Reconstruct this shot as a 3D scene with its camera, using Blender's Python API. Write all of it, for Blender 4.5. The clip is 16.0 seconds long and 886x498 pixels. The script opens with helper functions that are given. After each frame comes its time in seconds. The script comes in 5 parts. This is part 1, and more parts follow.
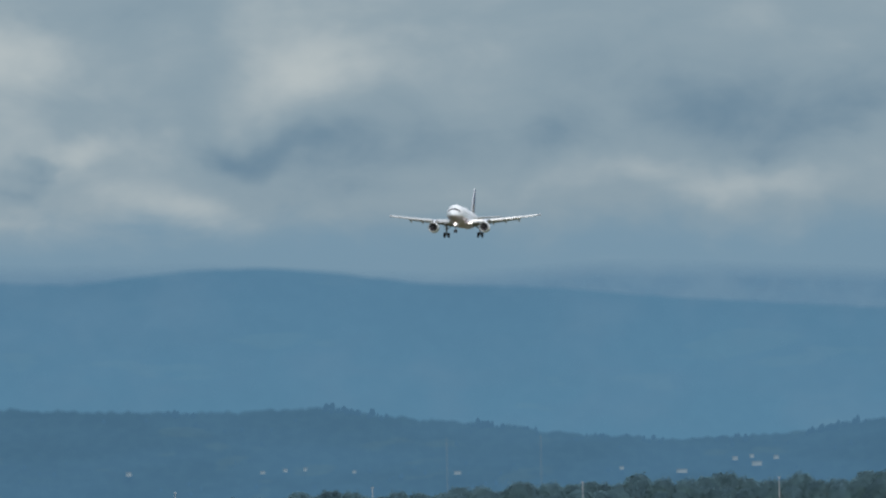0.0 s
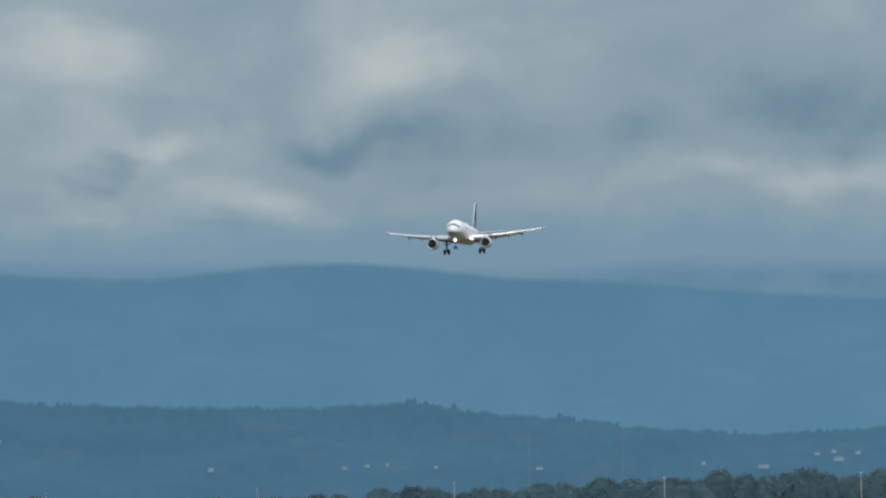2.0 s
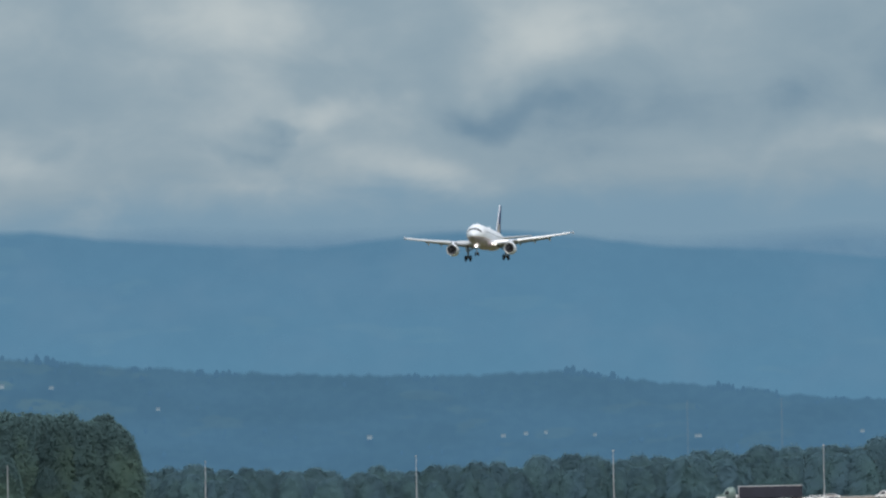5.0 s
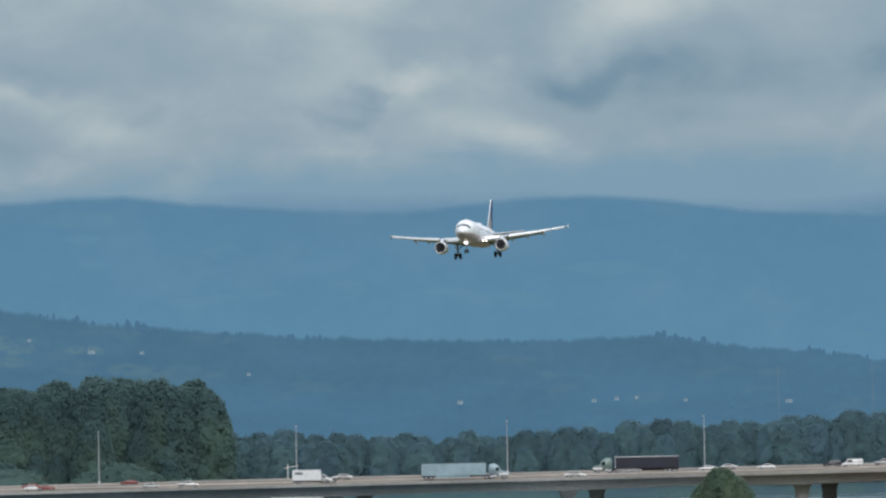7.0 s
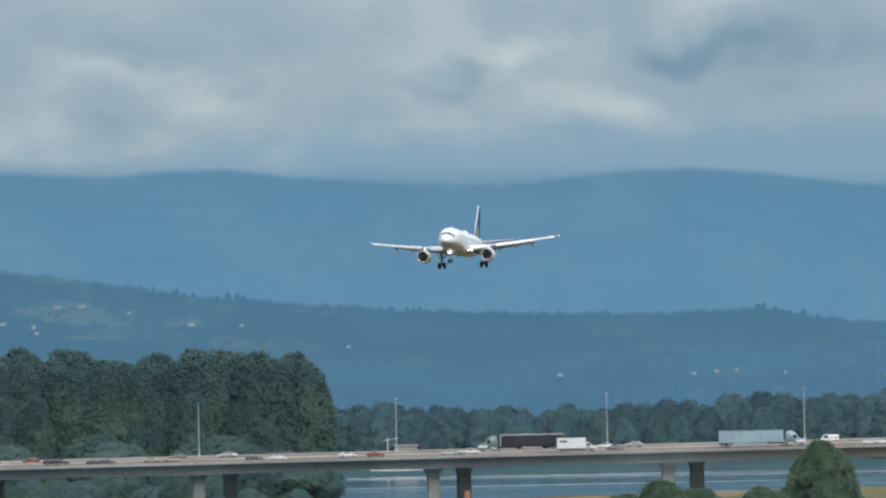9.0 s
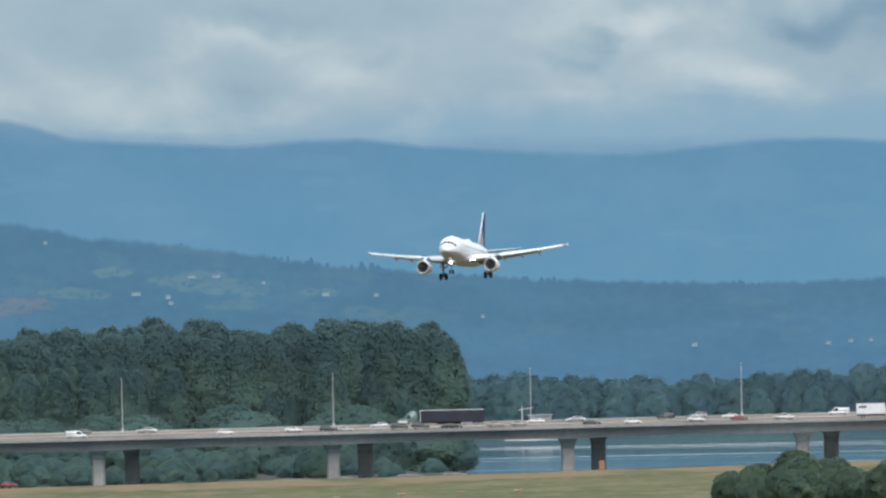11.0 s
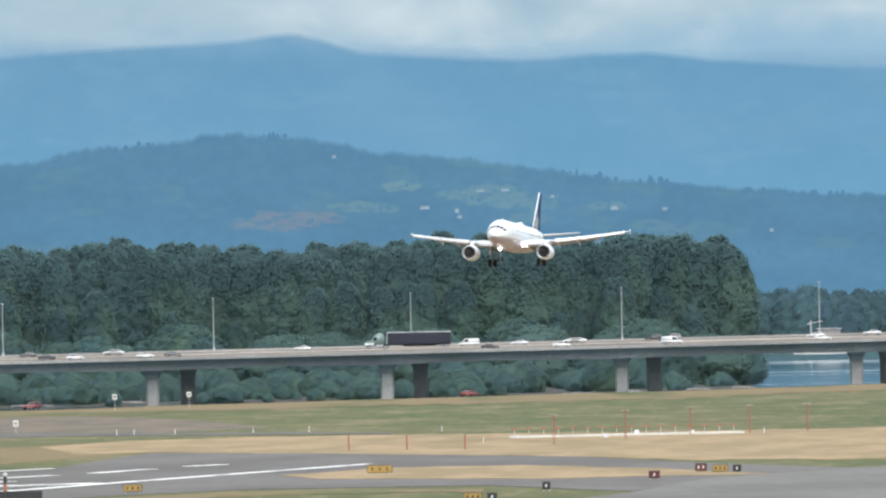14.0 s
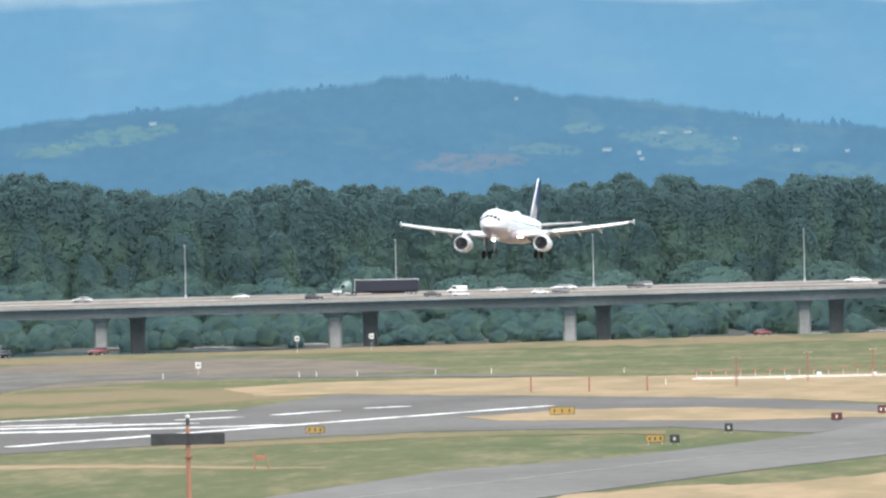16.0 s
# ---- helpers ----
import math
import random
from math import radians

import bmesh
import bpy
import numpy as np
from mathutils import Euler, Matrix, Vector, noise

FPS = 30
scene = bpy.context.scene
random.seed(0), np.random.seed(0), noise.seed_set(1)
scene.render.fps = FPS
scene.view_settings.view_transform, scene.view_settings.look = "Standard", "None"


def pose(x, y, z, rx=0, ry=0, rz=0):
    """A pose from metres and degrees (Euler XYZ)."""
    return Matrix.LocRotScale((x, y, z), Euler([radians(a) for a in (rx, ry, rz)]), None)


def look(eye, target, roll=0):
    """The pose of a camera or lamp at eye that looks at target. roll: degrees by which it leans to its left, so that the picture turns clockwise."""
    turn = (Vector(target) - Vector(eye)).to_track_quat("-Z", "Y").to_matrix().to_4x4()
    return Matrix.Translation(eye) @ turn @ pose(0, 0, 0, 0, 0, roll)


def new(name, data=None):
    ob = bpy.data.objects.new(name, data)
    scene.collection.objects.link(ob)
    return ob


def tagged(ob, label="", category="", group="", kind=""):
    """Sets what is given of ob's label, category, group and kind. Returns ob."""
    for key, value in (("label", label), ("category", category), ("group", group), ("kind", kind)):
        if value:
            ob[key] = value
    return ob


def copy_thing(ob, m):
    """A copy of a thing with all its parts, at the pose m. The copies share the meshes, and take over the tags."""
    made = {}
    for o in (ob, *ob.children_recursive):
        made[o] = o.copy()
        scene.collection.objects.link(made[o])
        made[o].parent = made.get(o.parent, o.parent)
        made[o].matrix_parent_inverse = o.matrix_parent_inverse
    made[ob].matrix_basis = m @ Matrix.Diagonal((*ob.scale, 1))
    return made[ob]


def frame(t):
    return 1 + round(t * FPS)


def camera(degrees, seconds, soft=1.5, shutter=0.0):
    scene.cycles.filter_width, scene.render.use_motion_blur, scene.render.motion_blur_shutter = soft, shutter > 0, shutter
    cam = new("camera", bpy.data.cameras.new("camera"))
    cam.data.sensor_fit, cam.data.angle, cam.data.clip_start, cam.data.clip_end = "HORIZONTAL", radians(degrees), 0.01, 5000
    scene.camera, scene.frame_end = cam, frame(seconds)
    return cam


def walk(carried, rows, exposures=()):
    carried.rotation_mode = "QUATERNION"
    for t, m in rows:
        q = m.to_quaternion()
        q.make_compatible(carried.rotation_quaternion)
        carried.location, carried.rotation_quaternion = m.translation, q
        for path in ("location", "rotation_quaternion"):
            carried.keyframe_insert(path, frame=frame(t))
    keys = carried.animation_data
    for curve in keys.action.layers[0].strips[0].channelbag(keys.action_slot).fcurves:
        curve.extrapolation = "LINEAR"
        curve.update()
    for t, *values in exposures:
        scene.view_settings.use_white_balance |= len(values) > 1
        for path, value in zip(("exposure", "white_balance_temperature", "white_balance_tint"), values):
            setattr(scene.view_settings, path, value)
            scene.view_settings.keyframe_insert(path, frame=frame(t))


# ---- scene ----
EYE = 21.5
cam = camera(4.177, 16.0, soft=2.4)
# seconds, yaw, pitch of a long lens that pans on one spot, on a tripod that leans a little
ROWS = [
    (0, -3.2245, 1.1931), (0.5, -3.1188, 1.1908), (1, -3.0201, 1.1875), (1.5, -2.9226, 1.1854), (2, -2.8386, 1.1783),
    (2.5, -2.7382, 1.1523), (3, -2.6211, 1.1212), (3.5, -2.4886, 1.0992), (3.7, -2.4233, 1.0893), (5.8, -1.9216, 0.9888),
    (6, -1.8779, 0.9692), (6.5, -1.7708, 0.9209), (7, -1.6615, 0.8841), (7.5, -1.5501, 0.8571), (8, -1.4463, 0.8272),
    (8.5, -1.3215, 0.8002), (9, -1.1905, 0.7631), (9.2, -1.1409, 0.7476), (11.3, -0.449, 0.6242), (11.5, -0.3763, 0.6194),
    (12, -0.1579, 0.5794), (12.5, 0.1098, 0.4996), (13, 0.3627, 0.4064), (13.5, 0.5879, 0.3297), (14, 0.805, 0.2527),
    (14.5, 1.0209, 0.1756), (15, 1.2346, 0.1099), (15.5, 1.4512, 0.0457), (16, 1.6651, -0.0044),
]
EXPOSURES = [(0, -0.05), (3.5, 0.0), (7, 0.12), (9, 0.26), (11.5, 0.46), (12.5, 0.52), (14.5, 0.82), (16, 0.97)]
walk(cam, [(t, pose(0, 0, EYE, 90 + pitch, 1.15, yaw)) for t, yaw, pitch in ROWS], EXPOSURES)


# ---- node helpers ----
def node(nt, kind, props=None, **ins):
    n = nt.nodes.new(kind)
    for k, v in (props or {}).items():
        setattr(n, k, v)
    for k, v in ins.items():
        key = int(k[1:]) if k[0] == "i" and k[1:].isdigit() else k.replace("_", " ")
        if isinstance(v, bpy.types.NodeSocket):
            nt.links.new(v, n.inputs[key])
        else:
            n.inputs[key].default_value = v
    return n


def maths(nt, op, a, b=0.0):
    return node(nt, "ShaderNodeMath", {"operation": op}, i0=a, i1=b).outputs[0]


def mix(nt, fac, a, b, blend="MIX"):
    n = nt.nodes.new("ShaderNodeMix")
    n.data_type, n.blend_type = "RGBA", blend
    for key, v in ((0, fac), (6, a), (7, b)):
        if isinstance(v, bpy.types.NodeSocket):
            nt.links.new(v, n.inputs[key])
        else:
            n.inputs[key].default_value = v if key == 0 else (*v, 1)
    return n.outputs[2]


def ramp(nt, fac, lo, hi):
    return node(nt, "ShaderNodeMapRange", {"interpolation_type": "SMOOTHSTEP"}, Value=fac, From_Min=lo, From_Max=hi).outputs[0]


def noisy(nt, co, scale, detail=4.0, rough=0.55, distortion=0.0):
    return node(nt, "ShaderNodeTexNoise", Vector=co, Scale=scale, Detail=detail, Roughness=rough, Distortion=distortion).outputs[0]


def stretched(nt, co, sx, sy, sz):
    return node(nt, "ShaderNodeMapping", Vector=co, Scale=(sx, sy, sz)).outputs[0]


# ---- sky: layered grey cloud with a few blue-grey thin places, over clear-sky light ----
world = bpy.data.worlds.new("sky")
scene.world = world
world.use_nodes = True
nt = world.node_tree
nt.nodes.clear()
SUN_AZ, SUN_EL = radians(158), radians(50)      # clockwise from +y
clear = node(nt, "ShaderNodeTexSky", {"sky_type": "NISHITA", "sun_disc": False, "sun_elevation": SUN_EL, "sun_rotation": SUN_AZ})
way = node(nt, "ShaderNodeTexCoord").outputs["Generated"]
sep = node(nt, "ShaderNodeSeparateXYZ", Vector=way)
# the layer is laid out in thousandths of the long lens's picture: across by bearing, up by height
across, up = maths(nt, "MULTIPLY", sep.outputs[0], 21.5), maths(nt, "MULTIPLY", sep.outputs[2], 21.5)
flat = node(nt, "ShaderNodeCombineXYZ", X=across, Y=up, Z=sep.outputs[1]).outputs[0]
billow = noisy(nt, stretched(nt, flat, 1.0, 1.5, 1.0), 1.8, 5.0, 0.46, 0.25)
wisps = noisy(nt, stretched(nt, flat, 1.0, 1.8, 1.0), 4.8, 5.0, 0.52, 0.3)
warp = node(nt, "ShaderNodeVectorMath", {"operation": "SUBTRACT"}, i0=node(nt, "ShaderNodeTexNoise", Vector=flat, Scale=3.5, Detail=4.0).outputs["Color"], i1=(0.5, 0.5, 0.5)).outputs[0]
warp = node(nt, "ShaderNodeVectorMath", {"operation": "MULTIPLY"}, i0=warp, i1=(0.46, 0.24, 0.0)).outputs[0]
bent = node(nt, "ShaderNodeVectorMath", {"operation": "ADD"}, i0=flat, i1=warp).outputs[0]


def cloud_bank(x, z, wide, high):
    m = node(nt, "ShaderNodeMapping", {"vector_type": "POINT"}, Vector=bent, Location=(-x / wide, -z / high, 0), Scale=(1 / wide, 1 / high, 0)).outputs[0]
    d = node(nt, "ShaderNodeVectorMath", {"operation": "LENGTH"}, i0=m).outputs["Value"]
    return ramp(nt, d, 1.0, 0.0)


light = maths(nt, "ADD", maths(nt, "MULTIPLY", billow, 0.46), maths(nt, "SUBTRACT", maths(nt, "MULTIPLY", wisps, 0.40), -0.175))
for x, z, wide, high, gain in (
        (1.81, 0.706, 0.430, 0.170, -0.20), (0.48, 0.793, 0.286, 0.169, 0.15), (0.92, 0.784, 0.247, 0.156, 0.17), (0.63, 0.630, 0.247, 0.104, 0.10), (1.53, 0.557, 0.247, 0.071, 0.13),
        (1.75, 0.543, 0.221, 0.071, 0.17), (0.77, 0.508, 0.234, 0.091, 0.09), (0.91, 0.655, 0.286, 0.052, -0.03), (1.34, 0.616, 0.312, 0.059, -0.07), (0.45, 0.574, 0.060, 0.028, -0.17),
        (0.49, 0.600, 0.060, 0.028, -0.17), (0.53, 0.622, 0.055, 0.024, -0.17), (0.47, 0.798, 0.221, 0.143, 0.12), (0.94, 0.779, 0.247, 0.143, 0.12), (0.92, 0.650, 0.220, 0.050, -0.06),
        (0.64, 0.630, 0.130, 0.059, 0.08), (0.65, 0.619, 0.143, 0.078, 0.11), (0.75, 0.512, 0.234, 0.091, 0.12), (1.25, 0.547, 0.247, 0.104, 0.05), (0.10, 0.570, 0.104, 0.039, -0.10),
        (-0.14, 0.615, 0.221, 0.052, 0.08), (0.02, 0.562, 0.169, 0.052, 0.09), (-0.15, 0.670, 0.221, 0.059, -0.10), (0.97, 0.653, 0.325, 0.052, -0.07), (-0.09, 0.533, 0.169, 0.065, -0.11),
        (-0.20, 0.645, 0.091, 0.039, -0.10), (-0.27, 0.522, 0.195, 0.078, 0.07), (-0.21, 0.620, 0.234, 0.052, 0.06), (0.23, 0.587, 0.208, 0.078, 0.04)):
    light = maths(nt, "ADD", light, maths(nt, "MULTIPLY", cloud_bank(x, z, wide, high), gain))
tone = mix(nt, ramp(nt, light, 0.30, 0.58), (0.125, 0.225, 0.325), (0.240, 0.335, 0.410))
tone = mix(nt, ramp(nt, light, 0.54, 0.98), tone, (0.465, 0.525, 0.550))
# the base of the cloud hangs ragged over blue distance, lower towards -x
base = maths(nt, "ADD", up, maths(nt, "ADD", maths(nt, "MULTIPLY", maths(nt, "SUBTRACT", wisps, 0.5), 0.16), maths(nt, "MULTIPLY", ramp(nt, across, 0.7, -0.3), 0.035)))
tone = mix(nt, maths(nt, "MULTIPLY", ramp(nt, base, 0.545, 0.435), 0.90), tone, (0.160, 0.290, 0.408))
tone = mix(nt, ramp(nt, up, 1.5, 9.0), tone, (0.80, 0.88, 0.96))
overcast = node(nt, "ShaderNodeBackground", Color=tone, Strength=1.0)
blue = node(nt, "ShaderNodeBackground", Color=clear.outputs[0], Strength=0.10)
sky = node(nt, "ShaderNodeMixShader", Fac=0.93, i1=blue.outputs[0], i2=overcast.outputs[0])
nt.links.new(sky.outputs[0], node(nt, "ShaderNodeOutputWorld").inputs[0])

sun = new("sun", bpy.data.lights.new("sun", "SUN"))
sun.data.energy, sun.data.angle, sun.data.color = 2.0, radians(60.0), (1.0, 0.97, 0.95)
toward = Vector((math.sin(SUN_AZ) * math.cos(SUN_EL), math.cos(SUN_AZ) * math.cos(SUN_EL), math.sin(SUN_EL)))
sun.matrix_world = look(toward * 3000, (0, 0, 0))


# ---- materials ----
def surface(name, a, b=None, scale=1.0, rough=0.7, metal=0.0, bump=0.0, fine=None, vary=0.0, spec=None, squash=(1, 1, 1), lo=0.38, hi=0.62):
    """Two colours by coarse noise, a finer noise over both, a little relief, and a shift from piece to piece."""
    m = bpy.data.materials.new(name)
    m.use_nodes = True
    t = m.node_tree
    bs = t.nodes["Principled BSDF"]
    co = stretched(t, node(t, "ShaderNodeTexCoord").outputs["Object"], *squash)
    col = mix(t, ramp(t, noisy(t, co, scale), lo, hi), a, b or a)
    grain = noisy(t, co, fine or scale * 9, 3.0)
    col = mix(t, maths(t, "MULTIPLY", ramp(t, grain, 0.3, 0.75), 0.28), col, tuple(c * 0.55 for c in a))
    if vary:
        rnd = node(t, "ShaderNodeObjectInfo").outputs["Random"]
        isl = node(t, "ShaderNodeNewGeometry").outputs["Random Per Island"]
        amount = maths(t, "ADD", 1 - vary, maths(t, "MULTIPLY", maths(t, "ADD", maths(t, "MULTIPLY", rnd, 1.6), maths(t, "MULTIPLY", isl, 0.4)), vary))
        hsv = node(t, "ShaderNodeHueSaturation", Color=col, Value=amount)
        col = hsv.outputs[0]
    t.links.new(col, bs.inputs["Base Color"])
    bs.inputs["Roughness"].default_value, bs.inputs["Metallic"].default_value = rough, metal
    if spec is not None:
        bs.inputs["Specular IOR Level"].default_value = spec
    if bump:
        b_ = node(t, "ShaderNodeBump", Strength=0.6, Distance=bump, Height=grain)
        t.links.new(b_.outputs[0], bs.inputs["Normal"])
    return m


def glow(name, colour, strength):
    m = bpy.data.materials.new(name)
    m.use_nodes = True
    t = m.node_tree
    t.nodes.clear()
    e = node(t, "ShaderNodeEmission", Color=(*colour, 1), Strength=strength)
    t.links.new(e.outputs[0], node(t, "ShaderNodeOutputMaterial").inputs[0])
    return m


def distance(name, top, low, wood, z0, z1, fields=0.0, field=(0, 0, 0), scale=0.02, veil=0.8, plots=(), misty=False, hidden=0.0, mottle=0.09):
    """Far hills seen through kilometres of air: airlight put in as a glowing colour that thickens towards the valley,
    over woods and fields.
    """
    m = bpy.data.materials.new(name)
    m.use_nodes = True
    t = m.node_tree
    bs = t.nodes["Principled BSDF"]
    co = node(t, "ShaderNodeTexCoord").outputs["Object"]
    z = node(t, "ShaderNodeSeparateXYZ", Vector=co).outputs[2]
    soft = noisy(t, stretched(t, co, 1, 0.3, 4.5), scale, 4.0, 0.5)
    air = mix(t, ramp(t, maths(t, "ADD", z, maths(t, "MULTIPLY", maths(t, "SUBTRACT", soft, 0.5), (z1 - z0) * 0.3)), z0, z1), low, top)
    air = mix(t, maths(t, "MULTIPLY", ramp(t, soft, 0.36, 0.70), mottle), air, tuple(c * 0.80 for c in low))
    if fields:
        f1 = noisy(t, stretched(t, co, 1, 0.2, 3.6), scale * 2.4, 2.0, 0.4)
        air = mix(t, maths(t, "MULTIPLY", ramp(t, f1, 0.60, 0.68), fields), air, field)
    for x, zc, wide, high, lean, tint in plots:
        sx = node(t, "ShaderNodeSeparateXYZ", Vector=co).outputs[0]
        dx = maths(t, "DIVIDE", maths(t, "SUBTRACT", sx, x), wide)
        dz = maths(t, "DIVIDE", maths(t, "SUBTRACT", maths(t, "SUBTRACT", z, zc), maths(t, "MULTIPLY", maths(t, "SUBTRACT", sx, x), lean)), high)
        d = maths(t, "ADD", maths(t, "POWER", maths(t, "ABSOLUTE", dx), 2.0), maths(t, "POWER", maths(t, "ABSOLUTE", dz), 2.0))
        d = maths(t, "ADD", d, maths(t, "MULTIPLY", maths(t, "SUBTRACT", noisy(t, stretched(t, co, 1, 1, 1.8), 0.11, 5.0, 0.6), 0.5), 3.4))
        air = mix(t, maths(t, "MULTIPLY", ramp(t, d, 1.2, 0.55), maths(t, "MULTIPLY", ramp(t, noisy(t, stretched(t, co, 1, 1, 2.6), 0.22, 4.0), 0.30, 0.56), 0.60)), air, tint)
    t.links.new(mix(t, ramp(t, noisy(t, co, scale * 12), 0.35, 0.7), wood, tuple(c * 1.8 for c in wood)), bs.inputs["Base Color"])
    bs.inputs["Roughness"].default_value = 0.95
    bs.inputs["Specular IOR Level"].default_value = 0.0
    # the haze is emitted blue colour, mixed over the lit surface by veil
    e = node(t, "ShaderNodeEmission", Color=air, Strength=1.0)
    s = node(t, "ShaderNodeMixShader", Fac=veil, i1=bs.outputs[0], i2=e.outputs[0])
    if not misty:
        t.links.new(s.outputs[0], t.nodes["Material Output"].inputs[0])
        return m
    cover = node(t, "ShaderNodeAttribute", {"attribute_name": "cover"}).outputs["Fac"]
    cloud = ramp(t, noisy(t, stretched(t, co, 1, 0.3, 1.6), 0.02, 3.0), 0.42, 0.66)
    cover = maths(t, "MULTIPLY", cover, maths(t, "SUBTRACT", 1.0, maths(t, "MULTIPLY", cloud, hidden)))
    clear_ = node(t, "ShaderNodeBsdfTransparent")
    s = node(t, "ShaderNodeMixShader", Fac=cover, i1=clear_.outputs[0], i2=s.outputs[0])
    t.links.new(s.outputs[0], t.nodes["Material Output"].inputs[0])
    return m


# fields on the near hill: x, height, half width, half height, slope, emitted colour with airlight in it
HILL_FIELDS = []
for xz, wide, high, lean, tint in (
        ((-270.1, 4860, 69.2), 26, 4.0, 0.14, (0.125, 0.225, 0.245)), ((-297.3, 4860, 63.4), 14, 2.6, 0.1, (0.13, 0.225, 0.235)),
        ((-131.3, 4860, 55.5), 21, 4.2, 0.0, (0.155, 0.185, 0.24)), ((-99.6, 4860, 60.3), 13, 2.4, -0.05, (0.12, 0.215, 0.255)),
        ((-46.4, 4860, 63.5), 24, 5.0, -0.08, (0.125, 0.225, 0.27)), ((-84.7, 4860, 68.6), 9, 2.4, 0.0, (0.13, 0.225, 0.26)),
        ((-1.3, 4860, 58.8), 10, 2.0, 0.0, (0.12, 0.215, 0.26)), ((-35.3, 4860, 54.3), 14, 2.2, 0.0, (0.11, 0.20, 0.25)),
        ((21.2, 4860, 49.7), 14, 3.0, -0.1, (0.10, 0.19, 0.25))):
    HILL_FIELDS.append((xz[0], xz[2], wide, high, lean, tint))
# both far ridges glow with airlight of their own
M_FAR = distance("farthest_ridge_haze_glow", (0.160, 0.290, 0.425), (0.135, 0.272, 0.418), (0.05, 0.08, 0.08), 90, 140, misty=True, hidden=0.40)
M_RIDGE = distance("far_ridge_haze_glow", (0.094, 0.214, 0.336), (0.099, 0.235, 0.364), (0.05, 0.09, 0.10), 50, 135, 0.14, (0.15, 0.285, 0.37), 0.012, veil=0.93, misty=True, hidden=0.25)
# near hill: haze over wood and fields is emitted colour too
M_HILL = distance("near_hill_haze_glow", (0.070, 0.162, 0.262), (0.073, 0.174, 0.288), (0.035, 0.07, 0.06), 15, 75, 0.20, (0.11, 0.205, 0.26), 0.016, 0.88, plots=HILL_FIELDS, misty=True, mottle=0.5)

# trees on that hill, almost wholly emitted haze colour
M_WOOD = distance("hill_wood_haze_glow", (0.068, 0.158, 0.258), (0.070, 0.168, 0.280), (0.03, 0.06, 0.05), 15, 75, 0.0, veil=0.94)


def leafy(*a, **k):
    """Leaves: as surface(), with light passing through."""
    m = surface(*a, **k)
    t = m.node_tree
    bs = t.nodes["Principled BSDF"]
    src = bs.inputs["Base Color"].links[0].from_socket
    tr = node(t, "ShaderNodeBsdfTranslucent", Color=mix(t, 0.25, src, (0.12, 0.18, 0.14)))
    s = node(t, "ShaderNodeMixShader", Fac=0.60, i1=bs.outputs[0], i2=tr.outputs[0])
    t.links.new(s.outputs[0], t.nodes["Material Output"].inputs[0])
    return m


# leaf green lightened and shifted to blue: distance haze put into the colour
M_LEAF = leafy("cottonwood_leaves_hazed", (0.128, 0.214, 0.222), (0.176, 0.276, 0.224), 0.04, 0.75, vary=0.13, spec=0.05)
# bluer, paler copy: haze across the river painted into leaves and bank
M_LEAF_FAR = leafy("far_shore_leaves_hazed", (0.142, 0.245, 0.300), (0.160, 0.278, 0.290), 0.05, 0.8, vary=0.16, spec=0.05)
M_BUSH = leafy("willow_leaves", (0.110, 0.190, 0.196), (0.158, 0.248, 0.188), 0.15, 0.75, vary=0.24, spec=0.05)
M_SCRUB = leafy("scrub_leaves", (0.124, 0.195, 0.152), (0.168, 0.238, 0.150), 0.2, 0.8, vary=0.20, spec=0.1)
M_BARK = surface("bark", (0.10, 0.085, 0.07), (0.16, 0.14, 0.12), 0.6, 0.9)
M_CONCRETE = surface("bridge_concrete", (0.29, 0.28, 0.265), (0.37, 0.355, 0.335), 0.05, 0.9, fine=0.9, vary=0.08, spec=0.2)
M_PIER = surface("pier_concrete", (0.37, 0.35, 0.325), (0.43, 0.41, 0.38), 0.12, 0.85, fine=1.1, vary=0.12)
M_ROADDECK = surface("bridge_roadway", (0.155, 0.125, 0.102), (0.245, 0.202, 0.165), 0.12, 0.95, fine=0.9, squash=(0.5, 1, 1), spec=0.06)
M_ROAD = surface("levee_asphalt", (0.075, 0.075, 0.078), (0.11, 0.108, 0.105), 0.08, 0.95, spec=0.06)
M_PAVE = surface("runway_asphalt", (0.122, 0.113, 0.106), (0.155, 0.145, 0.137), 0.03, 0.95, fine=0.5, squash=(1, 0.3, 1), spec=0.08)
M_TAXI = surface("taxiway_concrete", (0.144, 0.136, 0.127), (0.178, 0.169, 0.157), 0.03, 0.95, fine=0.4, squash=(1, 0.3, 1), spec=0.08)
M_PAINT = surface("runway_paint", (0.80, 0.79, 0.76), (0.42, 0.41, 0.40), 0.35, 0.8, squash=(1, 0.12, 1), spec=0.1, lo=0.48, hi=0.66)
M_DRY = surface("dry_grass", (0.325, 0.240, 0.148), (0.245, 0.188, 0.112), 0.10, 0.95, fine=0.7, squash=(1, 0.16, 1), spec=0.06)
M_CREST = surface("crest_grass", (0.192, 0.150, 0.088), (0.104, 0.114, 0.056), 0.045, 0.95, fine=0.5, squash=(1, 0.2, 1), spec=0.06, lo=0.46, hi=0.66)
M_STEEL = surface("galvanised_steel", (0.46, 0.47, 0.48), (0.54, 0.55, 0.56), 0.7, 0.5, 0.3)
M_ROCK = surface("bank_rocks", (0.046, 0.054, 0.050), (0.082, 0.080, 0.074), 0.25, 0.95, vary=0.3, spec=0.04)


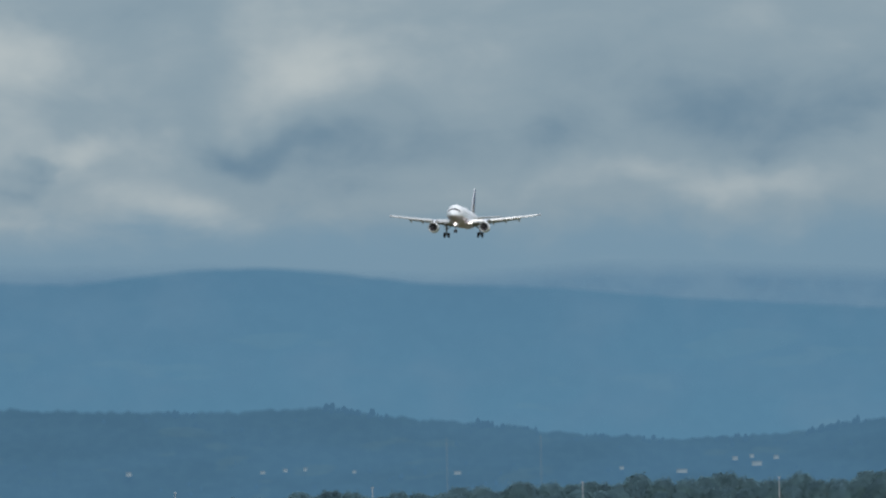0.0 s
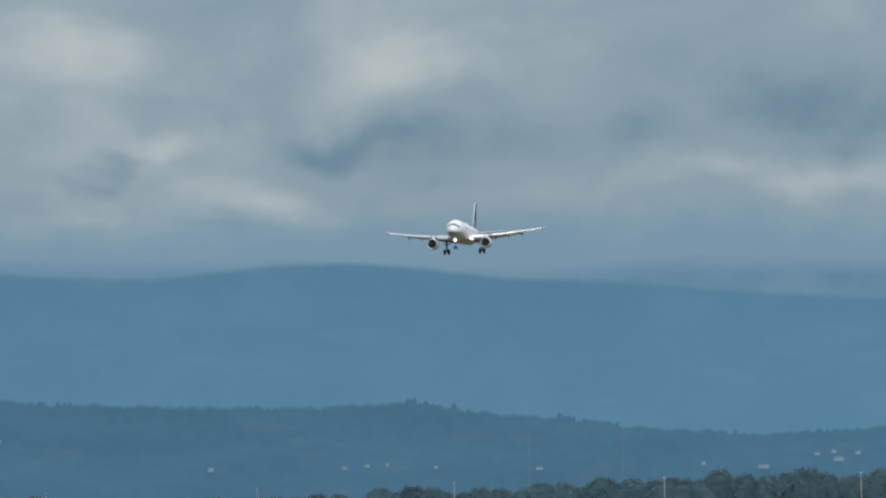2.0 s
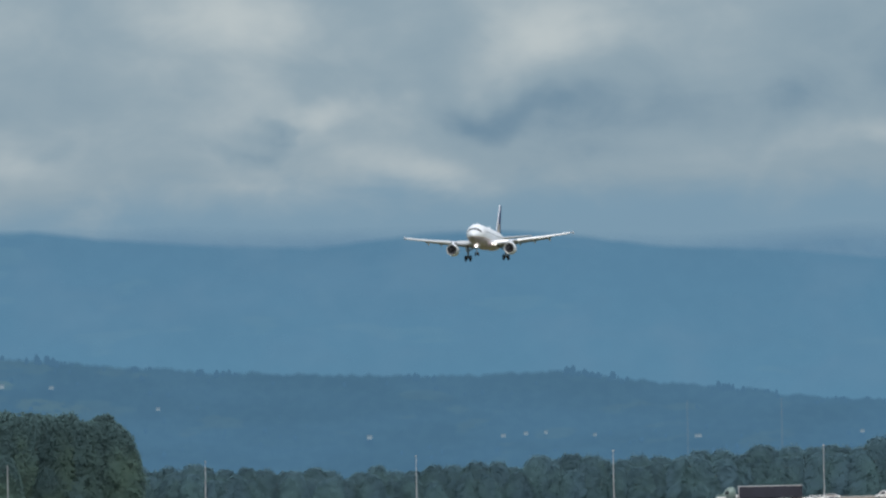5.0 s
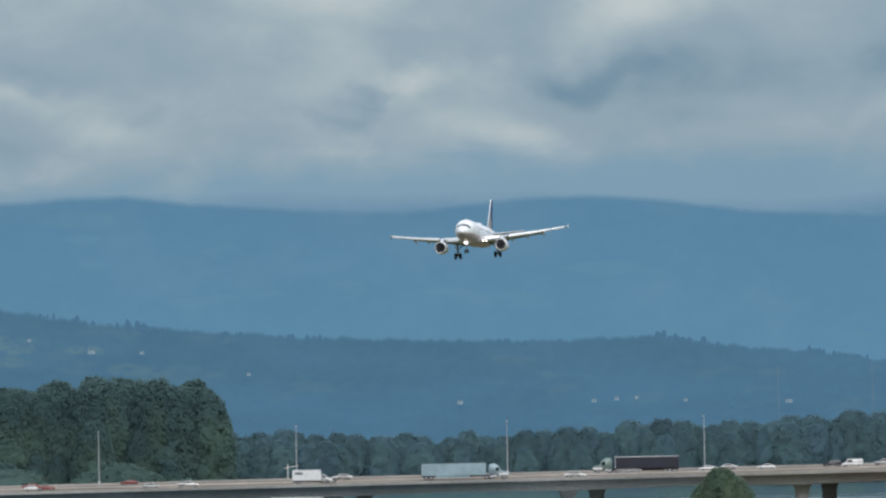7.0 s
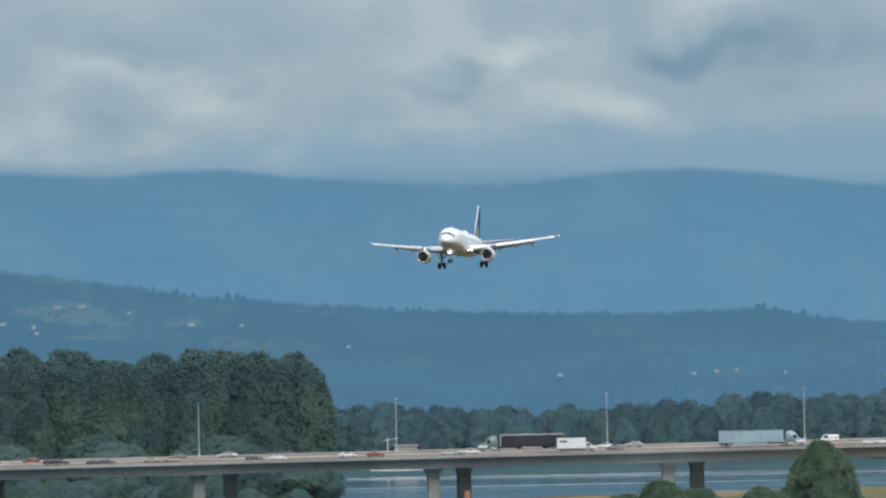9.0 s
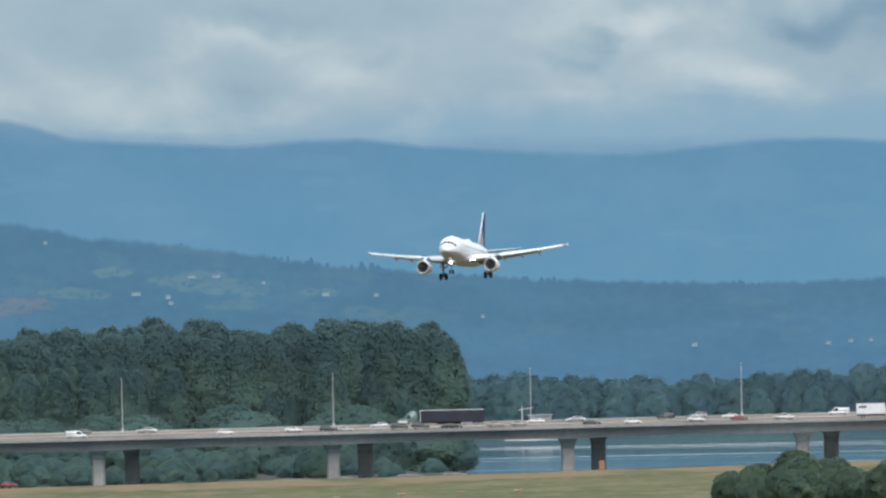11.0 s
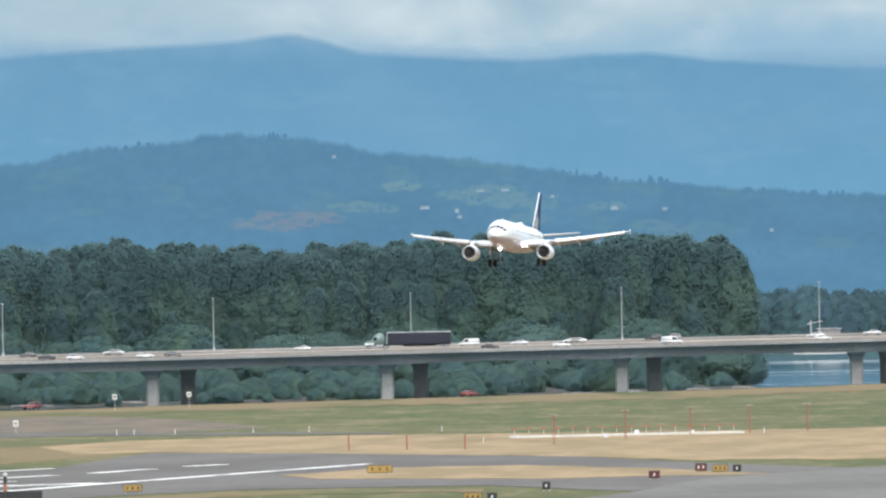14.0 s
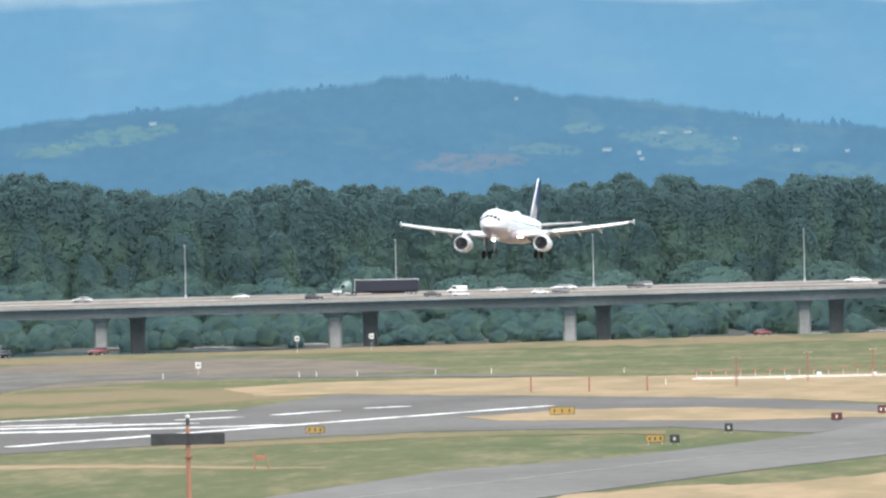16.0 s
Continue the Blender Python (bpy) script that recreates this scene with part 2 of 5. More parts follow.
def grass_ground():
    m = bpy.data.materials.new("airfield_grass")
    m.use_nodes = True
    t = m.node_tree
    bs = t.nodes["Principled BSDF"]
    co = node(t, "ShaderNodeTexCoord").outputs["Object"]
    streak = noisy(t, stretched(t, co, 1.0, 0.22, 1.0), 0.05, 6.0, 0.62)
    patch = noisy(t, stretched(t, co, 1.0, 0.25, 1.0), 0.018, 3.0)
    blade = noisy(t, stretched(t, co, 1.0, 0.10, 1.0), 0.6, 4.0, 0.65)
    green = mix(t, ramp(t, patch, 0.38, 0.62), (0.074, 0.094, 0.040), (0.114, 0.113, 0.054))
    col = mix(t, maths(t, "MULTIPLY", ramp(t, streak, 0.46, 0.70), 0.60), green, (0.25, 0.195, 0.120))
    tuft = noisy(t, stretched(t, co, 1.0, 0.12, 1.0), 0.22, 5.0, 0.65)
    col = mix(t, maths(t, "MULTIPLY", ramp(t, tuft, 0.45, 0.68), 0.42), col, (0.25, 0.195, 0.115))
    weed = noisy(t, stretched(t, co, 1.0, 0.12, 1.0), 0.4, 4.0, 0.7)
    col = mix(t, maths(t, "MULTIPLY", ramp(t, weed, 0.50, 0.70), 0.45), col, (0.075, 0.095, 0.045))
    col = mix(t, maths(t, "MULTIPLY", ramp(t, blade, 0.38, 0.64), 0.42), col, (0.075, 0.085, 0.04))
    t.links.new(col, bs.inputs["Base Color"])
    bs.inputs["Roughness"].default_value = 0.95
    bs.inputs["Specular IOR Level"].default_value = 0.1
    t.links.new(node(t, "ShaderNodeBump", Strength=0.5, Distance=0.15, Height=blade).outputs[0], bs.inputs["Normal"])
    return m


def river_water():
    m = bpy.data.materials.new("river_water")
    m.use_nodes = True
    t = m.node_tree
    bs = t.nodes["Principled BSDF"]
    co = node(t, "ShaderNodeTexCoord").outputs["Object"]
    band = noisy(t, stretched(t, co, 0.25, 1.0, 1.0), 0.012, 4.0, 0.6)
    # pale streaks in the base colour stand for light glittering off the water
    painted_glint = noisy(t, stretched(t, co, 0.07, 1.0, 1.0), 0.022, 3.0, 0.55)
    body = mix(t, ramp(t, band, 0.4, 0.6), (0.022, 0.070, 0.098), (0.035, 0.095, 0.125))
    t.links.new(mix(t, ramp(t, painted_glint, 0.60, 0.66), body, (0.42, 0.48, 0.50)), bs.inputs["Base Color"])
    t.links.new(maths(t, "ADD", 0.10, maths(t, "MULTIPLY", ramp(t, painted_glint, 0.58, 0.66), 0.6)), bs.inputs["Roughness"])
    bs.inputs["Specular IOR Level"].default_value = 0.3
    waves = noisy(t, stretched(t, co, 0.6, 1.0, 1.0), 0.8, 4.0, 0.6)
    t.links.new(node(t, "ShaderNodeBump", Strength=0.5, Distance=0.03, Height=waves).outputs[0], bs.inputs["Normal"])
    return m


M_GRASS, M_WATER = grass_ground(), river_water()


# ---- mesh helpers ----
def mesh_ob(name, verts, faces, material, parent=None, label="", smooth=False, normals=None):
    me = bpy.data.meshes.new(name)
    me.from_pydata([tuple(v) for v in verts], [], faces)
    me.materials.append(material)
    if smooth:
        me.polygons.foreach_set("use_smooth", [True] * len(me.polygons))
    me.update()
    if normals is not None:
        me.normals_split_custom_set_from_vertices(normals)
    ob = new(name, me)
    if parent:
        ob.parent = parent
    if label:
        ob["label"] = label
    return ob


def part(name, bm, material, parent=None, label="", smooth=False):
    me = bpy.data.meshes.new(name)
    bmesh.ops.recalc_face_normals(bm, faces=bm.faces)
    bm.to_mesh(me)
    bm.free()
    me.materials.append(material)
    if smooth:
        me.polygons.foreach_set("use_smooth", [True] * len(me.polygons))
    ob = new(name, me)
    if parent:
        ob.parent = parent
    if label:
        ob["label"] = label
    return ob


def box(bm, x0, x1, y0, y1, z0, z1, bevel=0.0):
    r = bmesh.ops.create_cube(bm, size=1.0, matrix=Matrix.Translation(((x0 + x1) / 2, (y0 + y1) / 2, (z0 + z1) / 2)) @ Matrix.Diagonal((x1 - x0, y1 - y0, z1 - z0, 1)))
    if bevel:
        edges = list({e for v in r["verts"] for e in v.link_edges})
        bmesh.ops.bevel(bm, geom=edges, offset=bevel, segments=2, affect="EDGES")
    return bm


def tube(bm, a, b, r0, r1=None, n=10):
    a, b = Vector(a), Vector(b)
    d = b - a
    m = Matrix.Translation((a + b) / 2) @ d.to_track_quat("Z", "Y").to_matrix().to_4x4()
    bmesh.ops.create_cone(bm, cap_ends=True, segments=n, radius1=r0, radius2=r0 if r1 is None else r1, depth=d.length, matrix=m)
    return bm


def empty(name, label, category, group="", at=(0, 0, 0), turn=0.0):
    ob = new(name)
    ob.matrix_world = pose(*at, 0, 0, turn)
    return tagged(ob, label, category, group)


def flat_patch(name, pts, z, material, label="", ragged=0.0):
    """A thin slab with a flat top at z over the corners given; ragged: metres by which its edge wanders."""
    if ragged:
        fine = []
        for (xa, ya), (xb, yb) in zip(pts, pts[1:] + pts[:1]):
            m_ = max(2, int(math.hypot(xb - xa, (yb - ya) * 0.3) / 1.6))
            for k in range(m_):
                x, y = xa + (xb - xa) * k / m_, ya + (yb - ya) * k / m_
                w = noise.noise((x * 0.14, y * 0.02, z * 9)) + 0.7 * noise.noise((x * 0.45, y * 0.05, 4.0))
                fine.append((x + 0.05 * ragged * w, y + ragged * w))
        pts = fine
    n = len(pts)
    v = [(x, y, z) for x, y in pts] + [(x, y, z - 0.3) for x, y in pts]
    fs = [tuple(range(n))] + [(i, i + n, (i + 1) % n + n, (i + 1) % n) for i in range(n)]
    bm = bmesh.new()
    vs = [bm.verts.new(c) for c in v]
    for f_ in fs:
        bm.faces.new([vs[i] for i in f_])
    ob = part(name, bm, material)
    return tagged(ob, label or name.replace("_", " "), name.split("_")[-1], kind="structure")


# ---- ground, shore and river ----
SHORE = [(-620, 2040), (-400, 2240), (-164.3, 2500.4), (-76.9, 2632.2), (19.9, 2745.8), (99.5, 2907.3), (300, 3240), (900, 3700)]


def shore_y(x):
    return float(np.interp(x, [p[0] for p in SHORE], [p[1] for p in SHORE]))


def build_ground():
    xs = np.concatenate([np.linspace(-2500, -420, 12), np.linspace(-400, 480, 111), np.linspace(500, 2500, 12)])
    offs = [-6000.0, -1500.0, -700.0, -300.0, -120.0, -60.0, -30.0, -14.0, -5.0, 0.0, 22.0, 30.0, 44.0, 70.0]
    tops = [0, 0, 0, 0, 0, 0.0, 0.05, 0.2, 0.45, 0.5, 0.1, 0.0, -3.0, -6.0]
    verts, faces = [], []
    for x in xs:
        y0 = shore_y(x)
        for o, z in zip(offs, tops):
            wob = 0.25 * noise.noise((x * 0.03, o * 0.05, 2.0)) if -130 < o < 10 else 0.0
            verts.append((x, y0 + o, z + wob))
    n = len(offs)
    for i in range(len(xs) - 1):
        for j in range(n - 1):
            a = i * n + j
            faces.append((a, a + n, a + n + 1, a + 1))
    g = mesh_ob("ground", verts, faces, M_GRASS, smooth=True)
    tagged(g, "mown airfield grass, green with dry straw-coloured streaks", "ground", kind="structure")
    # the levee's crest, dried to straw
    offs, tops = [-120.0, -60.0, -30.0, -14.0, -5.0, 0.0], [0.0, 0.0, 0.05, 0.2, 0.45, 0.5]
    verts, faces = [], []
    xs = np.arange(-400.0, 480.0, 2.0)
    for x in xs:
        y0 = shore_y(x)
        rag = 55 * noise.noise((x * 0.035, 1.0, 8.0)) + 40 * noise.noise((x * 0.2, 3.0, 8.0))
        for o, z in zip(offs, tops):
            verts.append((x, y0 + o + (rag if o == -120.0 else 0.0), z + 0.25 * noise.noise((x * 0.03, o * 0.05, 2.0)) + 0.05))
    n = len(offs)
    for i in range(len(xs) - 1):
        for j in range(n - 1):
            a = i * n + j
            faces.append((a, a + n, a + n + 1, a + 1))
    tagged(mesh_ob("ground_crest", verts, faces, M_CREST, smooth=True), "dry tan and olive grass on the levee crest", "ground", kind="structure")
    # the road along the levee, just past its crest
    verts, faces = [], []
    for i, x in enumerate(np.linspace(-420, 420, 60)):
        y0 = shore_y(x)
        verts += [(x, y0 + 8, 0.56), (x, y0 + 18, 0.42), (x, y0 + 8, 0.0), (x, y0 + 18, 0.0)]
        if i:
            a = 4 * (i - 1)
            faces += [(a, a + 4, a + 5, a + 1), (a + 2, a + 6, a + 4, a), (a + 1, a + 5, a + 7, a + 3)]
    tagged(mesh_ob("road", verts, faces, M_ROAD), "narrow asphalt road along the levee", "road", kind="structure")
    w = mesh_ob("water", [(-2600, 1500, -3.5), (2600, 1500, -3.5), (2600, 4990, -3.5), (-2600, 4990, -3.5)], [(0, 1, 2, 3)], M_WATER)
    tagged(w, "wide blue-grey river, lightly rippled", "water", kind="structure")


build_ground()


def ridge(name, label, profile, crest_y, foot_y, material, jag, step, foot_z=-1.0, back=12.0, mist=0.0):
    """A range of hills: crest heights along x, falling towards the viewer in folds."""
    px, pz = [p[0] for p in profile], [p[1] for p in profile]
    xs = np.arange(px[0], px[-1] + step, step)
    steps = [j / 13 for j in range(14)]
    if mist:
        steps = [0.0, 0.25 * mist, 0.5 * mist, 0.75 * mist] + [mist + (1 - mist) * j / 12 for j in range(13)]
    rows = len(steps)
    verts, faces, cover = [], [], []
    for x in xs:
        top = float(np.interp(x, px, pz))
        top += jag * (noise.noise((x * 0.11, 3.1, crest_y)) + 0.7 * noise.noise((x * 0.42, 1.7, crest_y)) + 0.5 * abs(noise.noise((x * 1.3, 0.2, 5.0))))
        arc = math.sqrt(crest_y ** 2 - x ** 2) - crest_y
        verts.append((x, crest_y + back + arc, foot_z))
        cover.append(0.0 if mist else 1.0)
        for u in steps:
            cover.append(min(1.0, u / mist) if mist else 1.0)
            fold = 6.0 * noise.noise((x * 0.02, u * 2.0, crest_y * 0.1)) * math.sin(math.pi * u)
            z = foot_z + (top - foot_z) * (1 - u) ** 1.15
            verts.append((x, crest_y + (foot_y - crest_y) * u + fold + arc, z))
    n = rows + 1
    for i in range(len(xs) - 1):
        for j in range(1 if mist else 0, n - 1):
            a = i * n + j
            faces.append((a, a + 1, a + n + 1, a + n))
    ob = mesh_ob(name, verts, faces, material, smooth=True)
    ob.data.attributes.new("cover", "FLOAT", "POINT").data.foreach_set("value", cover)
    return tagged(ob, label, "hills", kind="structure")


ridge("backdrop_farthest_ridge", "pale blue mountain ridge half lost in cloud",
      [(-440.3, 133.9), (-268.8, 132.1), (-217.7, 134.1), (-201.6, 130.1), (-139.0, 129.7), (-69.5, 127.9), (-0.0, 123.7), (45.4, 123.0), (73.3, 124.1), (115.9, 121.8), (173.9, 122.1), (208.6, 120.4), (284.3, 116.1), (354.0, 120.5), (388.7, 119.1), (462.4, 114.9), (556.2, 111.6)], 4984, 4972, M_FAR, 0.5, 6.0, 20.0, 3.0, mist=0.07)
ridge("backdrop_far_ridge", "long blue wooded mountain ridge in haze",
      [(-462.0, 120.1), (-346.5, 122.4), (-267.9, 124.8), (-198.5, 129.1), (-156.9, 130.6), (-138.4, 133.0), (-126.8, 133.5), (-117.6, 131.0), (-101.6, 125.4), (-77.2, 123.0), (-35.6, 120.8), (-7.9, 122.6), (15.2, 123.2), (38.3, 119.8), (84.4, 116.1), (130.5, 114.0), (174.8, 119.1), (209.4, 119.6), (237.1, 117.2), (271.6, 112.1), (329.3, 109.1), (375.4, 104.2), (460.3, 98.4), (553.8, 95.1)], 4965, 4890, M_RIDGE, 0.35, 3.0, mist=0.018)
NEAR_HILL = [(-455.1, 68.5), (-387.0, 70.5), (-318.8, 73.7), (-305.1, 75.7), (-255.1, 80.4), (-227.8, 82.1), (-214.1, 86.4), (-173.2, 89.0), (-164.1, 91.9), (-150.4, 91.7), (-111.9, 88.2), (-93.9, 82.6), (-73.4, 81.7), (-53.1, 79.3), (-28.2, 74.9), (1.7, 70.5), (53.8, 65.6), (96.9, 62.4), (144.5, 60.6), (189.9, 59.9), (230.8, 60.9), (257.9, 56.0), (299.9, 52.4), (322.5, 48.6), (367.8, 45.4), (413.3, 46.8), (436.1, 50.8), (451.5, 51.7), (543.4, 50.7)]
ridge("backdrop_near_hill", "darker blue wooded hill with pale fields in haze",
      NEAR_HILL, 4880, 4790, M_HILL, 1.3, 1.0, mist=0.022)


# ---- trees ----
def crown_mesh(rng, height, width, bare, clumps, size, shaggy=1.0, soft=0.5):
    """A crown of leafy boughs: rounded masses on a tall outline, each hung with small leaf clumps, round a shaded heart."""
    z0, z1 = height * bare, height
    lean = rng.uniform(-0.05, 0.05, 2) * height
    up = np.array((0.0, 0.0, 1.0))

    def half(u):
        return width * 0.5 * math.sin(math.pi * (0.21 + 0.78 * u)) ** 0.55

    verts, faces, normals = [], [], []
    # the closed body of the crown, lumpy
    off = Vector(rng.uniform(0, 50, 3))
    rings, seg = 18, 22

    def skin(u, an):
        p = Vector((math.cos(an) * 1.6, math.sin(an) * 1.6, u * height / width * 2.6)) + off
        r_ = half(u) * (0.93 + shaggy * (0.16 * noise.noise(p) + 0.10 * noise.noise(p * 2.4)))
        return np.array((r_ * math.cos(an) + lean[0] * u, r_ * math.sin(an) + lean[1] * u, z0 + (z1 - z0) * 0.96 * u))

    def leaf(c, d):
        nrm = d + rng.normal(size=3) * 0.5
        nrm /= np.linalg.norm(nrm) + 1e-9
        a = np.cross(nrm, rng.normal(size=3))
        a /= np.linalg.norm(a) + 1e-9
        b = np.cross(nrm, a)
        s, w = size * rng.uniform(0.5, 1.35), rng.uniform(0.55, 1.0)
        i = len(verts)
        verts.extend((c - a * s, c - b * s * w, c + a * s, c + b * s * w))
        faces.append((i, i + 1, i + 2, i + 3))
        soft_n = d * (1 - soft) + up * soft + nrm * 0.12
        normals.extend([tuple(soft_n / (np.linalg.norm(soft_n) + 1e-9))] * 4)

    for i in range(rings):
        u = i / (rings - 1)
        for q in range(seg):
            an = 2 * math.pi * q / seg
            verts.append(skin(u, an))
            normals.append(tuple(np.array((math.cos(an), math.sin(an), 0.5)) * (1 - soft) + up * soft))
    for i in range(rings - 1):
        for q in range(seg):
            faces.append((i * seg + q, i * seg + (q + 1) % seg, (i + 1) * seg + (q + 1) % seg, (i + 1) * seg + q))
    faces.append(tuple((rings - 1) * seg + q for q in range(seg)))
    for _ in range(int(clumps * 0.6)):
        u, an = rng.uniform(0.0, 1.0), rng.uniform(0, 2 * math.pi)
        d = np.array((math.cos(an), math.sin(an), 1.6 * (u - 0.3)))
        d /= np.linalg.norm(d)
        leaf(skin(u, an) + d * rng.uniform(0.0, 0.045) * width, d)
    # small boughs that stand off it
    n_b = int(50 + 2.2 * height)
    for k in range(n_b):
        u = 0.02 + 0.98 * (k + rng.uniform(0, 0.9)) / n_b
        an = 2.399 * k + rng.uniform(-0.6, 0.6)
        br = width * rng.uniform(0.05, 0.115) * (1.1 - 0.3 * u)
        c0, tall = skin(u, an), rng.uniform(0.8, 1.3)
        for d in rng.normal(size=(int(clumps * 0.4 / n_b), 3)):
            d /= np.linalg.norm(d) + 1e-9
            leaf(c0 + d * br * rng.uniform(0.7, 1.08) * np.array((1, 1, tall)), d)
    return verts, faces, normals


def make_tree(seed, height, width, bare, material, label, category="tree", clumps=1500, size=0.75, group="", shaggy=1.0, soft=0.5):
    rng = np.random.default_rng(seed)
    t = empty(category, label, category, group, (0, -300 - 20 * seed, 0))
    bm = bmesh.new()
    tube(bm, (0, 0, -1.0), (0.2, 0.1, height * 0.5), height * 0.016 + 0.08, height * 0.009, 8)
    tube(bm, (0.2, 0.1, height * 0.48), (0, 0, height * 0.9), height * 0.009, 0.06, 6)
    for k in range(9):
        an, z = 2.4 * k, height * (0.18 + 0.07 * k)
        tube(bm, (0.1, 0.05, z), (math.cos(an) * width * 0.38, math.sin(an) * width * 0.38, z + height * 0.12), 0.16, 0.05, 5)
    part("trunk", bm, M_BARK, t)
    v, f_, nn = crown_mesh(rng, height, width, bare, clumps, size, shaggy, soft)
    mesh_ob("crown", v, f_, material, t, smooth=True, normals=nn)
    return t


def plant(models, places, label, group, low=0.92, high=1.08, rng=random.Random(5)):
    """Copies of the models at (x, y, z, height), each turned and scaled."""
    for i, (x, y, z, h) in enumerate(places):
        ob, base = models[rng.randrange(len(models))]
        s = h / base
        m = pose(x, y, z, 0, 0, rng.uniform(0, 360)) @ Matrix.Diagonal((s * rng.uniform(low, high), s * rng.uniform(low, high), s, 1))
        c = copy_thing(ob, m)
        tagged(c, label, ob["category"], group)


def drop(models):
    for ob, _ in models:
        for o in (*ob.children_recursive, ob):
            bpy.data.objects.remove(o)


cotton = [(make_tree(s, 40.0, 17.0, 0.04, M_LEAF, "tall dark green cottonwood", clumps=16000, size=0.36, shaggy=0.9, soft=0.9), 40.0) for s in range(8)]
rng = random.Random(11)
ISLE_X = [(-301.5, 44.4), (-238.2, 44.4), (-222.4, 44.6), (-212.9, 45.8), (-205.0, 42.8), (-197.1, 41.7), (-187.7, 39.0), (-175.0, 39.7), (-151.3, 39.8), (-137.0, 41.1), (-127.6, 39.4), (-111.8, 38.3), (-80.1, 38.4), (-54.8, 40.3), (-32.6, 40.9), (-16.9, 38.9), (-4.2, 40.1), (21.1, 39.7), (32.1, 37.7), (38.4, 33.7)]
places = []
for row, (dy, gap, drop_) in enumerate(((0, 5.0, 3.0), (5, 5.6, 1.0), (12, 6.0, -0.4))):
    x = -262.0 + row * 2.1
    while x < 32.5:
        top = float(np.interp(x, [p[0] for p in ISLE_X], [p[1] for p in ISLE_X])) + rng.uniform(-1.8, 1.6) - drop_
        places.append((x, 3400 + dy + rng.uniform(-1.8, 1.8), -2.6, top + 2.6))
        x += gap * rng.uniform(0.75, 1.25)
# younger, lower trees before them
x = -262.0
while x < 27:
    places.append((x, 3391 + rng.uniform(-5, 4), -2.6, rng.uniform(15, 31)))
    x += rng.uniform(4.0, 10.5)
plant(cotton, places, "tall dark green cottonwood in the riverside wood", "island cottonwoods")
# lower willows along the island's bank
under = [(make_tree(20 + s, 13.0, 12.0, 0.0, M_BUSH if s % 2 else M_LEAF, "bank willow", "bush", clumps=4200, size=0.24, shaggy=1.2, soft=0.7), 13.0) for s in range(4)]
places = []
x = -262.0
while x < 36:
    places.append((x, 3375 + rng.uniform(-10, 8), -3.0, rng.uniform(8, 20) * (0.75 if x > 25 else 1)))
    for k in range(2):
        places.append((x + rng.uniform(-3, 3), rng.uniform(3150, 3350), -3.2, rng.uniform(3, 9) * (0.55 if x > 15 else 1)))
    x += rng.uniform(4.4, 7.5)
x = -262.0
while x < -25:
    places.append((x, rng.uniform(3128, 3150), -3.4, rng.uniform(2.5, 6.0)))
    x += rng.uniform(2.5, 6.0)
plant(under, places, "low willow thicket on the river bank", "island bank willows", 1.1, 1.8)
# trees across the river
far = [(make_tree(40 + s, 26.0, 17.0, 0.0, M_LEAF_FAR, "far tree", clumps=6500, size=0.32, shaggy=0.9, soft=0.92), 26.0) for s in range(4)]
BELT = [(42.3, 24.8), (79.0, 25.4), (123.2, 25.0), (167.3, 23.2), (211.6, 26.3), (252.5, 27.2), (285.4, 27.9), (327.7, 30.6), (378.1, 30.4), (439.1, 31.0), (506.5, 30.5)]
places = []
for row, (dy, gap, low_) in enumerate(((0, 8.0, 3.5), (8, 7.5, 0.0))):
    x = 34.0 + row * 3
    while x < 470:
        top = float(np.interp(x, [p[0] for p in BELT], [p[1] for p in BELT])) + rng.uniform(-3.0, 1.0) - low_
        places.append((x, 4735 + dy + rng.uniform(-4, 4), -2.8, max(top + 2.8, 9.0)))
        x += gap * rng.uniform(0.7, 1.3)
plant(far, places, "hazy green tree on the far river bank", "far bank trees", 0.9, 1.25)
# scrub and one tree on the near river bank
scrub = [(make_tree(60 + s, 10.0, 9.5, 0.0, M_SCRUB, "bank scrub", "bush", clumps=5200, size=0.24, shaggy=1.7, soft=0.85), 10.0) for s in range(4)]
places = []
for x, y, h in ((67.9, 2109.6, 10.5), (72.7, 2079.2, 12.0), (80.0, 2104.7, 12.0), (84.6, 2074.4, 9.5), (88.7, 2045.9, 9.6), (95.1, 2072.5, 11.0), (100.8, 2080.8, 9.0),
                (110.6, 2019.8, 9.0), (116.8, 2046.6, 8.0), (123.8, 2052.0, 8.6), (129.7, 2039.3, 9.4), (137.5, 2042.9, 8.0)):
    for k in range(7):
        places.append((x + 3.5 + rng.uniform(-4.0, 6.5), y + rng.uniform(-14, 14), 0.0, h * rng.uniform(0.38, 0.74)))
plant(scrub, places, "dense green scrub on the near bank", "near bank scrub", 0.8, 1.4)
oak = [(make_tree(70 + s, 15.0, 10.0, 0.0, M_SCRUB, "bank tree", clumps=7000, size=0.2, shaggy=1.7, soft=0.8), 15.0) for s in range(2)]
plant(oak, [(106.6, 2051.8, 0.0, 15.6), (109.6, 2065.9, 0.0, 14.0), (105.2, 2076.2, 0.0, 13.0)], "broad dark green tree on the near bank", "near bank trees", 0.9, 1.08)
drop(oak)
drop(cotton), drop(far), drop(under), drop(scrub)


